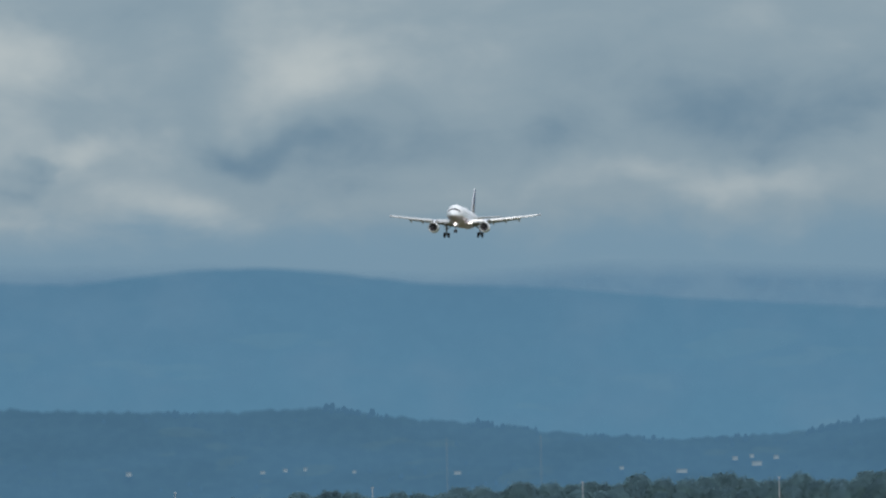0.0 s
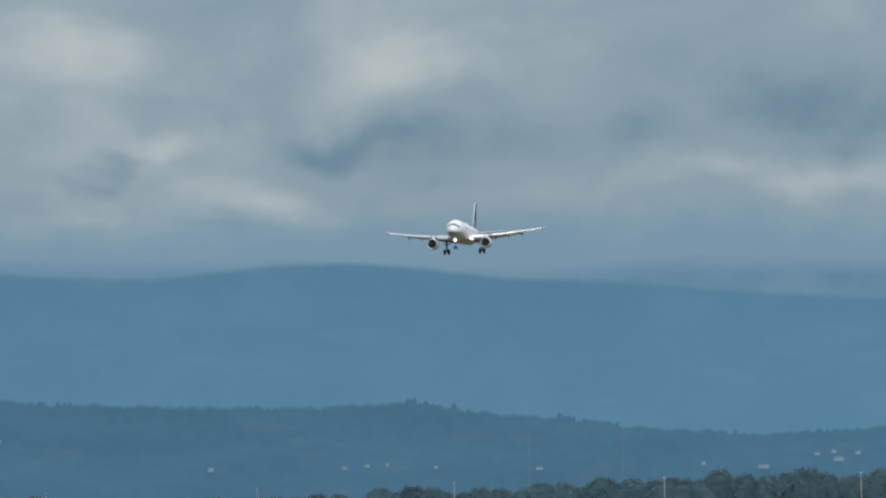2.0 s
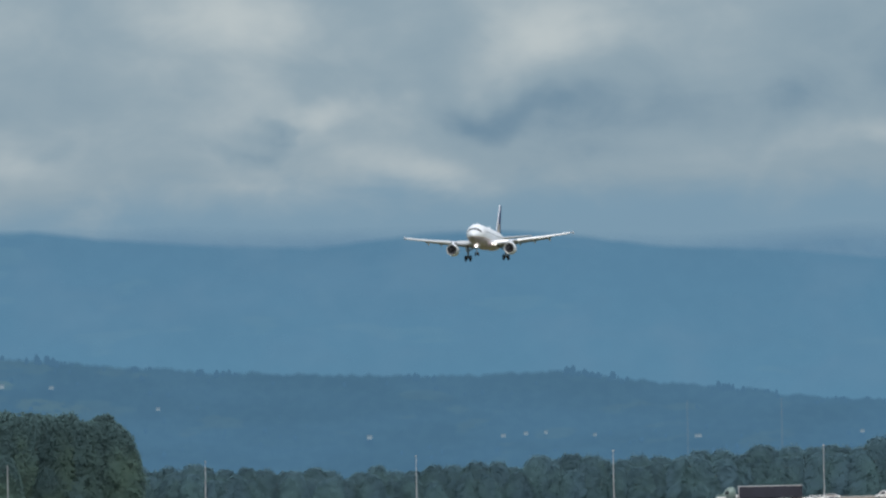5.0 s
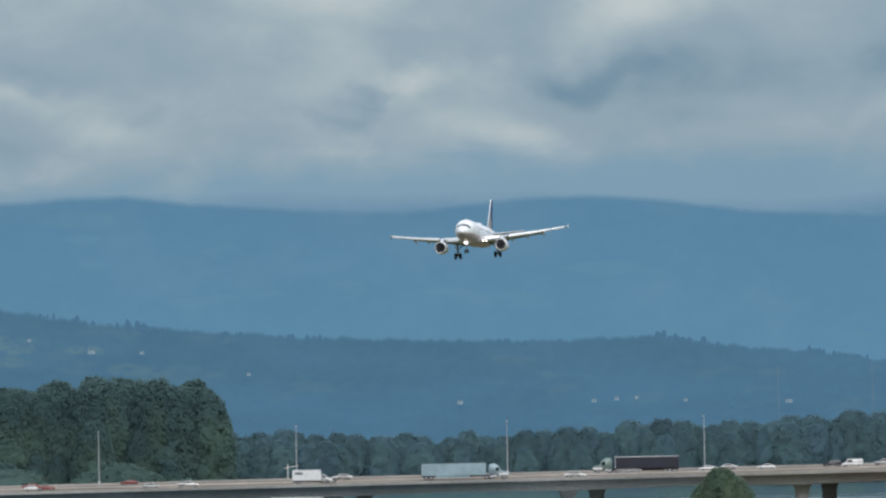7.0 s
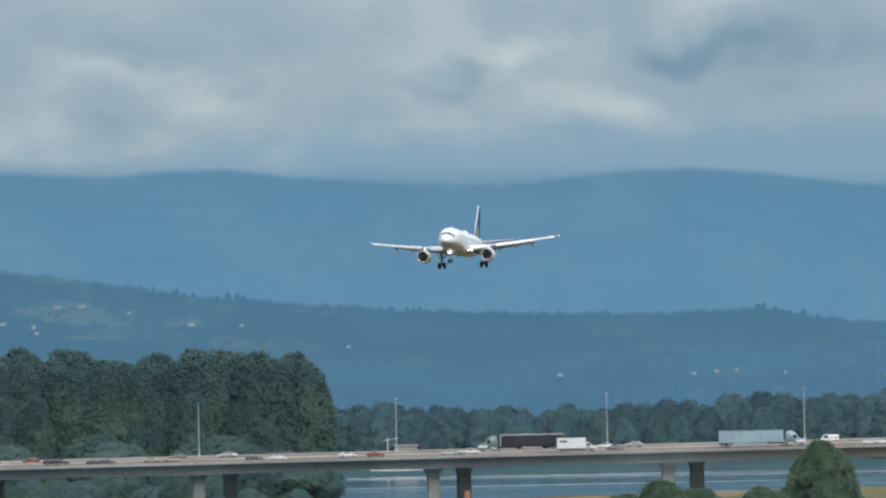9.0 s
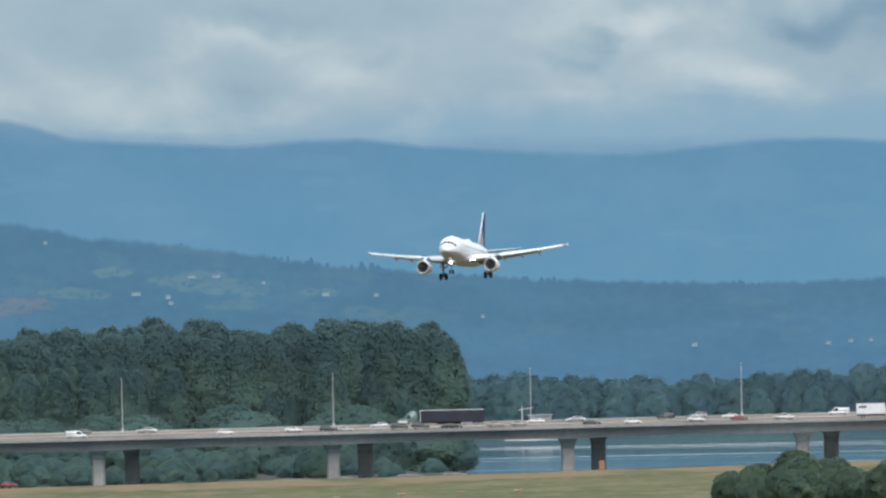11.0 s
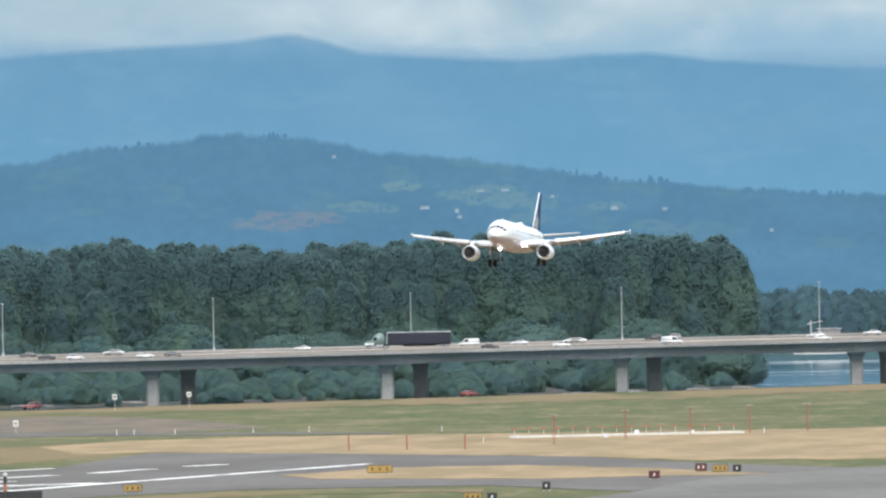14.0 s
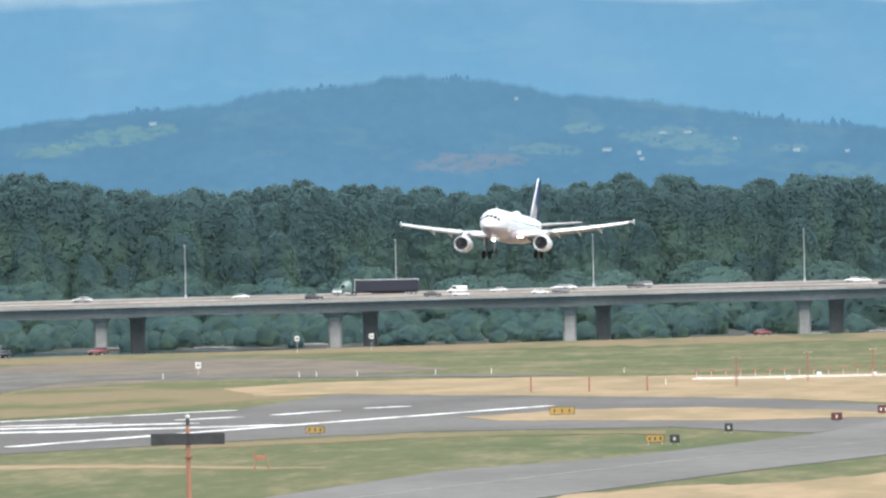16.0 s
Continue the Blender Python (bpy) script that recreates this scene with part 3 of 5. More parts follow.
def bank(name, label, x0, x1, y, wide, top, material):
    """A low earth bank that carries trees out of the water."""
    xs = np.arange(x0, x1, 4.0)
    verts, faces = [], []
    for i, x in enumerate(xs):
        w = 3.0 * noise.noise((x * 0.04, y, 0.0))
        end = min(1.0, (x - x0) / 12 + 0.01, (x1 - x) / 12 + 0.01)
        verts += [(x, y + w, -4.2), (x, y + 14 + w, -4.2 + (top + 4.2) * end), (x, y + wide, -4.2 + (top + 4.2) * end), (x, y + wide + 6, -4.2)]
        if i:
            a = 4 * (i - 1)
            faces += [(a + k, a + 4 + k, a + 5 + k, a + 1 + k) for k in range(3)]
    return tagged(mesh_ob(name, verts, faces, material, smooth=True), label, "bank", kind="structure")


bank("ground_island", "low rocky island bank with grass", -420, 44, 3125, 370, -2.6, M_ROCK)
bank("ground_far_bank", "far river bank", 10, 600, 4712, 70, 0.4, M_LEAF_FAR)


# ---- the road bridge: two decks side by side, banked towards the far side ----
def deck_z(x):
    return 10.85 + 0.0064 * x


SPAN, NEAR, FAR_ = 59.3, 3060.0, 3100.0
bridge = empty("bridge", "long grey concrete road bridge on flared piers", "bridge")


def strip_mesh(name, section, x0, x1, material, label=""):
    """A prism between two stations: section corners (y, height under the far road edge)."""
    n = len(section)
    verts = [(x, y, deck_z(x) + h) for x in (x0, x1) for y, h in section]
    faces = [(i, (i + 1) % n, (i + 1) % n + n, i + n) for i in range(n)] + [tuple(range(n))[::-1], tuple(range(n, 2 * n))]
    bm = bmesh.new()
    vs = [bm.verts.new(v) for v in verts]
    for f_ in faces:
        bm.faces.new([vs[i] for i in f_])
    return part(name, bm, material, bridge, label)


def build_bridge():
    for k in range(-13, 14):
        x0, x1 = 0.9 + SPAN * k, 0.9 + SPAN * (k + 1) - 0.06
        strip_mesh("deck", [(NEAR, -1.3), (NEAR + 19.5, -0.65), (NEAR + 19.5, -1.05), (NEAR, -1.7)], x0, x1, M_ROADDECK, "worn tan concrete roadway")
        strip_mesh("deck", [(NEAR + 20.5, -0.62), (FAR_, 0.0), (FAR_, -0.4), (NEAR + 20.5, -1.02)], x0, x1, M_ROADDECK, "worn tan concrete roadway")
        strip_mesh("parapet", [(NEAR - 0.25, -1.02), (NEAR + 0.05, -1.02), (NEAR + 0.2, -1.35), (NEAR - 0.25, -1.75)], x0, x1, M_CONCRETE)
        strip_mesh("parapet", [(FAR_ - 0.2, 0.45), (FAR_ + 0.1, 0.45), (FAR_ + 0.1, -0.3), (FAR_ - 0.35, -0.3)], x0, x1, M_CONCRETE)
        strip_mesh("median_barrier", [(NEAR + 19.2, -0.25), (NEAR + 19.5, -0.25), (NEAR + 19.7, -0.9), (NEAR + 19.0, -0.8)], x0, x1, M_CONCRETE)
        for y in (NEAR, NEAR + 20.5):
            lift = 0.0 if y == NEAR else 0.65
            xm, d = (x0 + x1) / 2, 0.45
            # box girder, a little deeper over the piers
            for a, b, e0, e1 in ((x0, xm, d, 0.0), (xm, x1, 0.0, d)):
                bm = bmesh.new()
                vs = []
                for x, e in ((a, e0), (b, e1)):
                    for yy, h in ((y + 2.2, -1.68), (y + 17.4, -1.18), (y + 15.8, -3.75 - e), (y + 3.2, -3.95 - e)):
                        vs.append(bm.verts.new((x, yy, deck_z(x) + h + lift)))
                for q in range(4):
                    bm.faces.new([vs[q], vs[(q + 1) % 4], vs[(q + 1) % 4 + 4], vs[q + 4]])
                bm.faces.new(vs[:4]), bm.faces.new(vs[4:])
                part("girder", bm, M_CONCRETE, bridge)
    for k in range(-13, 15):
        x = 1.7 + SPAN * k
        for dx, y, w, lift in ((0.0, NEAR + 9.5, 1.65, 0.0), (8.2, NEAR + 30.0, 1.85, 0.65)):
            top = deck_z(x) - 4.1 + lift
            bm = bmesh.new()
            rings = []
            for z, ww, dd in ((-4.0, w, 1.6), (top - 2.6, w, 1.6), (top - 1.3, w * 1.12, 2.1), (top - 0.5, w * 1.42, 3.4), (top, w * 1.85, 5.2)):
                ring = []
                for sx, sy in ((-1, -0.6), (-0.75, -1), (0.75, -1), (1, -0.6), (1, 0.6), (0.75, 1), (-0.75, 1), (-1, 0.6)):
                    ring.append(bm.verts.new((x + dx + sx * ww, y + sy * dd, z)))
                rings.append(ring)
            for a, b in zip(rings, rings[1:]):
                for q in range(8):
                    bm.faces.new([a[q], a[(q + 1) % 8], b[(q + 1) % 8], b[q]])
            bm.faces.new(rings[-1])
            part("pier", bm, M_PIER, bridge)


build_bridge()


def build_lamp_posts():
    first = None
    for k in range(-5, 6):
        for x in (2.0 + 104.25 * k, 52.4 + 104.25 * k):
            m = pose(x, FAR_ - 0.05, deck_z(x) + 0.4)
            if first:
                copy_thing(first, m)
                continue
            first = empty("street_lamp", "tall slim grey street lamp on the bridge parapet", "street lamp", "bridge lamps")
            first.matrix_world = m
            part("pole", tube(bmesh.new(), (0, 0, 0), (0, 0, 13.0), 0.14, 0.08, 10), M_STEEL, first)
            part("base", tube(bmesh.new(), (0, 0, -0.3), (0, 0, 0.7), 0.36, 0.3, 10), M_STEEL, first)
            for s in (-1, 1):
                arm = part("arm", tube(bmesh.new(), (0, 0, 12.8), (0, s * 2.2, 13.2), 0.08, 0.06, 6), M_STEEL, first)
                part("lamp_head", box(bmesh.new(), -0.22, 0.22, min(s * 2.0, s * 2.9), max(s * 2.0, s * 2.9), 13.1, 13.32, 0.05), M_STEEL, arm)


build_lamp_posts()


def build_drift_logs():
    rng = random.Random(8)
    for k in range(20):
        x, y = rng.uniform(-230, 36), rng.uniform(3128, 3175)
        n, r_, bend = rng.uniform(5, 13), rng.uniform(0.25, 0.45), rng.uniform(-0.6, 0.6)
        bm = bmesh.new()
        tube(bm, (-n / 2, 0, 0), (0, bend, 0.15), r_, r_ * 0.85, 8)
        tube(bm, (-0.2, bend, 0.15), (n / 2, bend * 0.4, 0), r_ * 0.88, r_ * 0.4, 8)
        tube(bm, (n * 0.15, bend, 0.1), (n * 0.22, bend, 1.1), 0.14, 0.06, 6)
        log = part("drift_log", bm, M_LOG, None, "pale drift log stranded on the rocky bank")
        log.matrix_world = pose(x, y, -3.1 + 0.03 * (y - 3128), 0, 0, rng.uniform(-25, 25))
        tagged(log, category="log", group="drift logs")


M_LOG = surface("drift_wood", (0.20, 0.195, 0.19), (0.29, 0.275, 0.26), 0.4, 0.9, spec=0.1)
build_drift_logs()


# ---- the airliner: nose towards -y, its left wing towards +x, origin on the axis 3 m behind the nose ----
M_WHITE = surface("airliner_white_paint", (0.76, 0.79, 0.85), (0.70, 0.73, 0.79), 0.25, 0.28, fine=1.5)
M_WING = surface("wing_grey_paint", (0.47, 0.49, 0.53), (0.54, 0.55, 0.59), 0.3, 0.4, fine=2.0)
# wing grey darkened: shade under the wing put into the flap colour
M_FLAP = surface("flap_wing_shade_grey", (0.24, 0.25, 0.28), (0.29, 0.30, 0.32), 0.3, 0.5, fine=2.0)
M_EDGE = surface("polished_leading_edge", (0.80, 0.80, 0.80), (0.70, 0.70, 0.71), 0.8, 0.22, 0.55)
M_NAVY = surface("navy_tail_paint", (0.016, 0.045, 0.150), (0.022, 0.055, 0.175), 0.3, 0.6, spec=0.15)
M_GOLD = surface("gold_paint", (0.62, 0.58, 0.50), (0.56, 0.52, 0.44), 0.6, 0.35)
M_DARK = surface("dark_engine_inside", (0.022, 0.022, 0.028), (0.036, 0.036, 0.042), 1.0, 0.55)
M_TYRE = surface("tyre_rubber", (0.016, 0.017, 0.02), (0.026, 0.027, 0.03), 2.0, 0.9, spec=0.2)
M_GLASS = surface("dark_window_glass", (0.015, 0.02, 0.026), (0.022, 0.028, 0.035), 1.0, 0.12, spec=0.6)
M_STRUT = surface("gear_steel", (0.16, 0.165, 0.175), (0.22, 0.22, 0.23), 1.2, 0.5, 0.3)
M_LIGHT = glow("landing_light", (1.0, 0.93, 0.88), 5.0)


def hull_paint():
    """White above, grey belly, with a thin gold line between."""
    m = bpy.data.materials.new("airliner_hull_paint")
    m.use_nodes = True
    t = m.node_tree
    bs = t.nodes["Principled BSDF"]
    co = node(t, "ShaderNodeTexCoord").outputs["Object"]
    z = node(t, "ShaderNodeSeparateXYZ", Vector=co).outputs[2]
    dirt = noisy(t, stretched(t, co, 1, 0.2, 1), 0.9, 4.0)
    col = mix(t, ramp(t, z, -0.86, -0.84), (0.42, 0.37, 0.43), (0.50, 0.42, 0.30))
    col = mix(t, ramp(t, z, -0.76, -0.74), col, (0.78, 0.80, 0.83))
    col = mix(t, maths(t, "MULTIPLY", ramp(t, dirt, 0.5, 0.75), 0.18), col, (0.35, 0.33, 0.31))
    t.links.new(col, bs.inputs["Base Color"])
    bs.inputs["Roughness"].default_value = 0.3
    return m


M_HULL = hull_paint()
STATIONS = np.array([  # distance from the nose, half width, half height, height of the middle
    (0.0, 0.04, 0.04, -0.55), (0.12, 0.30, 0.28, -0.54), (0.4, 0.58, 0.54, -0.50), (1.0, 0.98, 0.92, -0.42), (1.8, 1.33, 1.28, -0.31),
    (2.6, 1.57, 1.58, -0.20), (3.4, 1.75, 1.82, -0.11), (4.6, 1.91, 1.99, -0.03), (6.0, 1.975, 2.07, 0.0), (24.0, 1.975, 2.07, 0.0),
    (27.0, 1.84, 1.92, 0.13), (30.0, 1.50, 1.57, 0.44), (33.0, 1.02, 1.08, 0.80), (36.0, 0.50, 0.56, 1.12), (37.57, 0.16, 0.20, 1.28)])


def hull(s, an, out=0.0):
    """A point of the hull s metres behind the nose, an degrees from the top towards +x."""
    w, h, zc = (float(np.interp(s, STATIONS[:, 0], STATIONS[:, k])) for k in (1, 2, 3))
    a = radians(an)
    return Vector(((w + out) * math.sin(a), s - 3.0, zc + (h + out) * math.cos(a)))


def loft(bm, rings, cap=True):
    vs = [[bm.verts.new(c) for c in r] for r in rings]
    n = len(vs[0])
    for a, b in zip(vs, vs[1:]):
        for q in range(n):
            bm.faces.new([a[q], a[(q + 1) % n], b[(q + 1) % n], b[q]])
    if cap:
        bm.faces.new(vs[0]), bm.faces.new(vs[-1])
    return bm


AEROFOIL = [(0.0, 0.0), (0.015, 0.028), (0.06, 0.052), (0.16, 0.074), (0.34, 0.080), (0.6, 0.052), (0.85, 0.020), (1.0, 0.003),
            (0.85, -0.008), (0.6, -0.026), (0.34, -0.042), (0.16, -0.042), (0.06, -0.032), (0.015, -0.018)]


def aerofoil(x, y, z, chord, thick=1.0, twist=0.0):
    c, s = math.cos(radians(twist)), math.sin(radians(twist))
    return [Vector((x, y + chord * (u * c + v * thick * s), z + chord * (v * thick * c - u * s))) for u, v in AEROFOIL]


def wing_at(u):
    """Leading edge y, z and chord at u metres out from the axis."""
    le = float(np.interp(u, [0, 1.8, 6.4, 16.9], [7.4, 8.3, 10.9, 16.5]))
    ch = float(np.interp(u, [0, 1.8, 6.4, 16.9], [7.2, 6.5, 3.7, 1.4]))
    z = -1.45 + 0.080 * u + 0.0030 * u * u
    return le, z, ch


def build_airliner():
    a = empty("airliner", "white twin-engine airliner with navy tail, gear down, landing lights on", "airplane")
    bm = bmesh.new()
    ss = sorted(set([0.0, 0.05, 0.12, 0.25, 0.4, 0.7, 1.0, 1.4, 1.8, 2.2, 2.6, 3.0, 3.4, 4.0, 4.6, 5.3, 6.0] + list(np.arange(8, 24.1, 2.0)) + [25.5, 27, 28.5, 30, 31.5, 33, 34.5, 36, 37, 37.57]))
    loft(bm, [[hull(s, 360 * q / 40) for q in range(40)] for s in ss])
    part("fuselage", bm, M_HULL, a, "white fuselage with grey belly and gold line", True)
    # belly fairing between the wings
    bm = bmesh.new()
    rings = []
    for y, k in ((5.8, 0.05), (6.8, 0.62), (8.5, 0.92), (11, 1.0), (15, 1.0), (17.2, 0.8), (19, 0.1)):
        rings.append([Vector((2.12 * k * math.sin(q), y, -1.25 - 1.08 * k * math.cos(q) * (1.0 if math.cos(q) > 0 else 0.3))) for q in np.linspace(0, 2 * math.pi, 24, endpoint=False)])
    part("belly_fairing", loft(bm, rings), surface("belly_grey", (0.42, 0.37, 0.43), (0.46, 0.41, 0.46), 0.5, 0.4), a, "", True)
    # cockpit panes
    for lo, hi, s0, s1, s2, s3 in ((3, 26, 1.15, 1.20, 1.90, 1.95), (30, 50, 1.25, 1.40, 2.02, 2.18), (55, 71, 1.5, 1.8, 2.28, 2.5)):
        for side in (-1, 1):
            bm = bmesh.new()
            n = 5
            rows = [[hull(s0 + (s1 - s0) * k / n if e == 0 else s2 + (s3 - s2) * k / n, side * (lo + (hi - lo) * k / n), 0.025) for k in range(n + 1)] for e in (0, 1)]
            vs = [[bm.verts.new(c) for c in r] for r in rows]
            for k in range(n):
                bm.faces.new([vs[0][k], vs[0][k + 1], vs[1][k + 1], vs[1][k]])
            ext = bmesh.ops.extrude_face_region(bm, geom=bm.faces[:])
            for v in ext["geom"]:
                if isinstance(v, bmesh.types.BMVert):
                    v.co += v.co.normalized() * 0.012
            part("cockpit_window", bm, M_GLASS, a)
    # cabin windows and doors
    for side in (-1, 1):
        pane = None
        for k in range(42):
            s = 6.6 + 0.533 * k
            c = hull(s, side * 76, 0.006)
            if pane is None:
                bm = bmesh.new()
                tube(bm, (-0.01, 0, 0), (0.01, 0, 0), 0.10, 0.10, 10)
                bmesh.ops.scale(bm, verts=bm.verts, vec=(1, 0.75, 1.1))
                ob = part("cabin_window", bm, M_GLASS, a)
                pane = ob.data
            else:
                ob = new("cabin_window", pane)
                ob.parent = a
            ob.matrix_basis = pose(c.x, c.y, c.z, 0, -side * 14, 0)
        for s in (4.9, 29.2):
            bm = bmesh.new()
            for an0, an1, t0, t1 in ((55, 57, -0.42, 0.42), (107, 109, -0.42, 0.42), (55, 109, -0.46, -0.42), (55, 109, 0.42, 0.46)):
                m_ = 8
                g = [[bm.verts.new(hull(s + t_, side * (an0 + (an1 - an0) * q / m_), 0.012)) for q in range(m_ + 1)] for t_ in (t0, t1)]
                for q in range(m_):
                    bm.faces.new([g[0][q], g[0][q + 1], g[1][q + 1], g[1][q]])
            part("door_seam", bm, M_WING, a)
    bm = bmesh.new()
    loft(bm, [[hull(s, 0) + Vector((w * math.sin(q), 0, 0.28 * k * max(math.cos(q), -0.4))) for q in np.linspace(0, 2 * math.pi, 10, endpoint=False)] for s, w, k in ((6.3, 0.02, 0.1), (6.5, 0.05, 1.0), (6.8, 0.05, 1.0), (7.0, 0.02, 0.2))])
    part("antenna", bm, M_WHITE, a)
    bm = bmesh.new()
    loft(bm, [[hull(s, 0) + Vector((w * math.sin(q), 0, 0.42 * k * max(math.cos(q), -0.4))) for q in np.linspace(0, 2 * math.pi, 12, endpoint=False)] for s, w, k in ((19.0, 0.1, 0.1), (19.4, 0.45, 0.8), (20.5, 0.5, 1.0), (21.6, 0.4, 0.6), (22.2, 0.1, 0.1))])
    part("radome", bm, M_WHITE, a, "white antenna hump on the roof", True)

    for side in (-1, 1):
        bm = bmesh.new()
        us = [0.6, 1.8, 3.2, 4.8, 6.4, 8.5, 11, 13.5, 15.8, 16.9]
        loft(bm, [aerofoil(side * u, wing_at(u)[0], wing_at(u)[1], wing_at(u)[2], 1.15 if u < 5 else 0.95, 2.0 - u * 0.2) for u in us])
        wing = part("wing", bm, M_WING, a, "grey swept wing", True)
        # drooped slats on the leading edge, in panels
        for u0, u1 in ((2.5, 5.1), (6.7, 9.1), (9.15, 11.6), (11.65, 14.1), (14.15, 16.5)):
            bm = bmesh.new()
            rings = []
            for u in (u0, u1):
                le, z, ch = wing_at(u)
                rings.append([Vector((side * u, le - 0.30 + dy * (0.5 + 0.09 * ch), z - 0.10 + dz * (0.18 + 0.075 * ch))) for dy, dz in ((0.0, -0.5), (-0.12, 0.0), (0.1, 0.55), (0.7, 0.95), (1.0, 0.9), (0.5, 0.2), (0.2, -0.45))])
            part("slat", loft(bm, rings), M_EDGE, wing, "bright slat")
        # flaps let down behind
        for u0, u1 in ((2.1, 6.2), (6.5, 12.6)):
            bm = bmesh.new()
            rings = []
            for u in (u0, u1):
                le, z, ch = wing_at(u)
                rings.append(aerofoil(side * u, le + ch * 0.93, z - 0.06 - ch * 0.01, 0.30 * ch, 1.0, 17))
            part("flap", loft(bm, rings), M_FLAP, wing, "grey flap let down, darkened for the wing's shade")
        for u in (6.6, 9.4, 12.2):
            le, z, ch = wing_at(u)
            bm = bmesh.new()
            loft(bm, [[Vector((side * u + 0.16 * k * math.sin(q), le + ch * 0.45 + t_, z - 0.24 - 0.6 * drop_ + 0.22 * k * math.cos(q))) for q in np.linspace(0, 2 * math.pi, 8, endpoint=False)] for t_, k, drop_ in ((0, 0.1, 0.0), (0.6, 0.8, 0.05), (1.8, 1.0, 0.15), (2.8, 0.8, 0.5), (3.6, 0.1, 0.9))])
            part("flap_fairing", bm, M_WING, wing, "", True)
        le, z, ch = wing_at(16.9)
        bm = bmesh.new()
        loft(bm, [[Vector((side * (16.93 + o), le + y, z + zz)) for y, zz in ((0.3, 0.0), (1.2, 0.38), (1.7, 0.45), (1.5, 0.0), (1.6, -0.3), (1.2, -0.32))] for o in (0.0, 0.08)])
        part("wingtip_fence", bm, M_WING, wing)
        # engine
        eng = part("nacelle", bmesh.new(), M_WHITE, a, "white engine nacelle", True)
        bm = bmesh.new()
        prof = [(6.55, 1.02), (6.42, 1.09), (6.40, 1.14), (6.50, 1.20), (6.9, 1.28), (7.8, 1.33), (9.0, 1.28), (10.2, 1.08), (10.25, 1.0), (9.4, 0.95), (7.3, 0.93), (6.9, 0.95)]
        loft(bm, [[Vector((side * 5.75 + 0.89 * r_ * math.sin(q), y, -2.62 + 0.89 * r_ * math.cos(q))) for q in np.linspace(0, 2 * math.pi, 32, endpoint=False)] for y, r_ in prof[2:]], False)
        bmesh.ops.recalc_face_normals(bm, faces=bm.faces)
        bm.to_mesh(eng.data)
        bm.free()
        eng.data.polygons.foreach_set("use_smooth", [True] * len(eng.data.polygons))
        bm = bmesh.new()
        loft(bm, [[Vector((side * 5.75 + 0.89 * r_ * math.sin(q), y, -2.62 + 0.89 * r_ * math.cos(q))) for q in np.linspace(0, 2 * math.pi, 32, endpoint=False)] for y, r_ in ((6.95, 0.955), (6.6, 0.99), (6.40, 1.06), (6.33, 1.13), (6.40, 1.19), (6.56, 1.235))], False)
        part("intake_lip", bm, M_EDGE, eng, "polished metal intake lip", True)
        bm = bmesh.new()
        tube(bm, (side * 5.75, 6.85, -2.62), (side * 5.75, 7.0, -2.62), 0.845, 0.845, 32)
        part("fan", bm, M_DARK, eng, "dark fan disc")
        for k in range(24):
            q = 2 * math.pi * k / 24
            bm = bmesh.new()
            near = [Vector((side * 5.75 + r_ * math.sin(q + o), y, -2.62 + r_ * math.cos(q + o))) for r_, o, y in ((0.25, 0, 6.80), (0.82, 0.05, 6.74), (0.82, 0.20, 6.82), (0.25, 0.16, 6.83))]
            loft(bm, [near, [v + Vector((0, 0.02, 0)) for v in near]])
            part("fan_blade", bm, M_DARK, eng)
        part("spinner", tube(bmesh.new(), (side * 5.75, 6.45, -2.62), (side * 5.75, 6.9, -2.62), 0.02, 0.28, 16), M_DARK, eng)
        part("core_nozzle", tube(bmesh.new(), (side * 5.75, 9.5, -2.62), (side * 5.75, 11.4, -2.62), 0.72, 0.40, 20), M_STRUT, eng)
        bm = bmesh.new()
        loft(bm, [[Vector((side * 5.75 + dx, y, z_)) for dx, y, z_ in ((-w, y0, zz), (w, y0, zz), (w, y1, zz), (-w, y1, zz))] for y0, y1, zz, w in ((7.6, 11.2, -1.62, 0.17), (8.9, 12.6, -1.0, 0.17), (10.8, 13.2, -0.62, 0.14))])
        part("pylon", bm, M_WHITE, eng)
        # tailplane
        bm = bmesh.new()
        loft(bm, [aerofoil(side * u, 28.3 + 0.66 * u, 0.95 + 0.10 * u, 4.2 - 0.42 * u, 0.9) for u in (0.4, 1.2, 3.5, 6.2)])
        part("tailplane", bm, M_WING, a, "", True)
        # main gear
        gear = part("main_gear", tube(bmesh.new(), (side * 3.8, 14.7, -1.0), (side * 3.8, 14.7, -3.8), 0.21, 0.17, 12), M_STRUT, a, "grey main gear leg")
        part("side_brace", tube(bmesh.new(), (side * 2.2, 14.6, -1.5), (side * 3.72, 14.7, -2.5), 0.11, 0.11, 8), M_STRUT, gear)
        part("axle", tube(bmesh.new(), (side * 3.8 - 0.5, 14.7, -3.85), (side * 3.8 + 0.5, 14.7, -3.85), 0.09, 0.09, 10), M_STRUT, gear)
        part("gear_door", box(bmesh.new(), side * 4.16 - 0.03, side * 4.16 + 0.03, 14.1, 15.2, -2.5, -1.2, 0.02), M_WHITE, gear)
        for o in (-0.46, 0.46):
            bm = bmesh.new()
            loft(bm, [[Vector((side * 3.8 + o + dx, 14.7 + r_ * math.sin(q), -3.85 + r_ * math.cos(q))) for q in np.linspace(0, 2 * math.pi, 24, endpoint=False)] for dx, r_ in ((-0.21, 0.40), (-0.2, 0.52), (-0.12, 0.585), (0.12, 0.585), (0.2, 0.52), (0.21, 0.40))])
            part("wheel", bm, M_TYRE, gear, "", True)
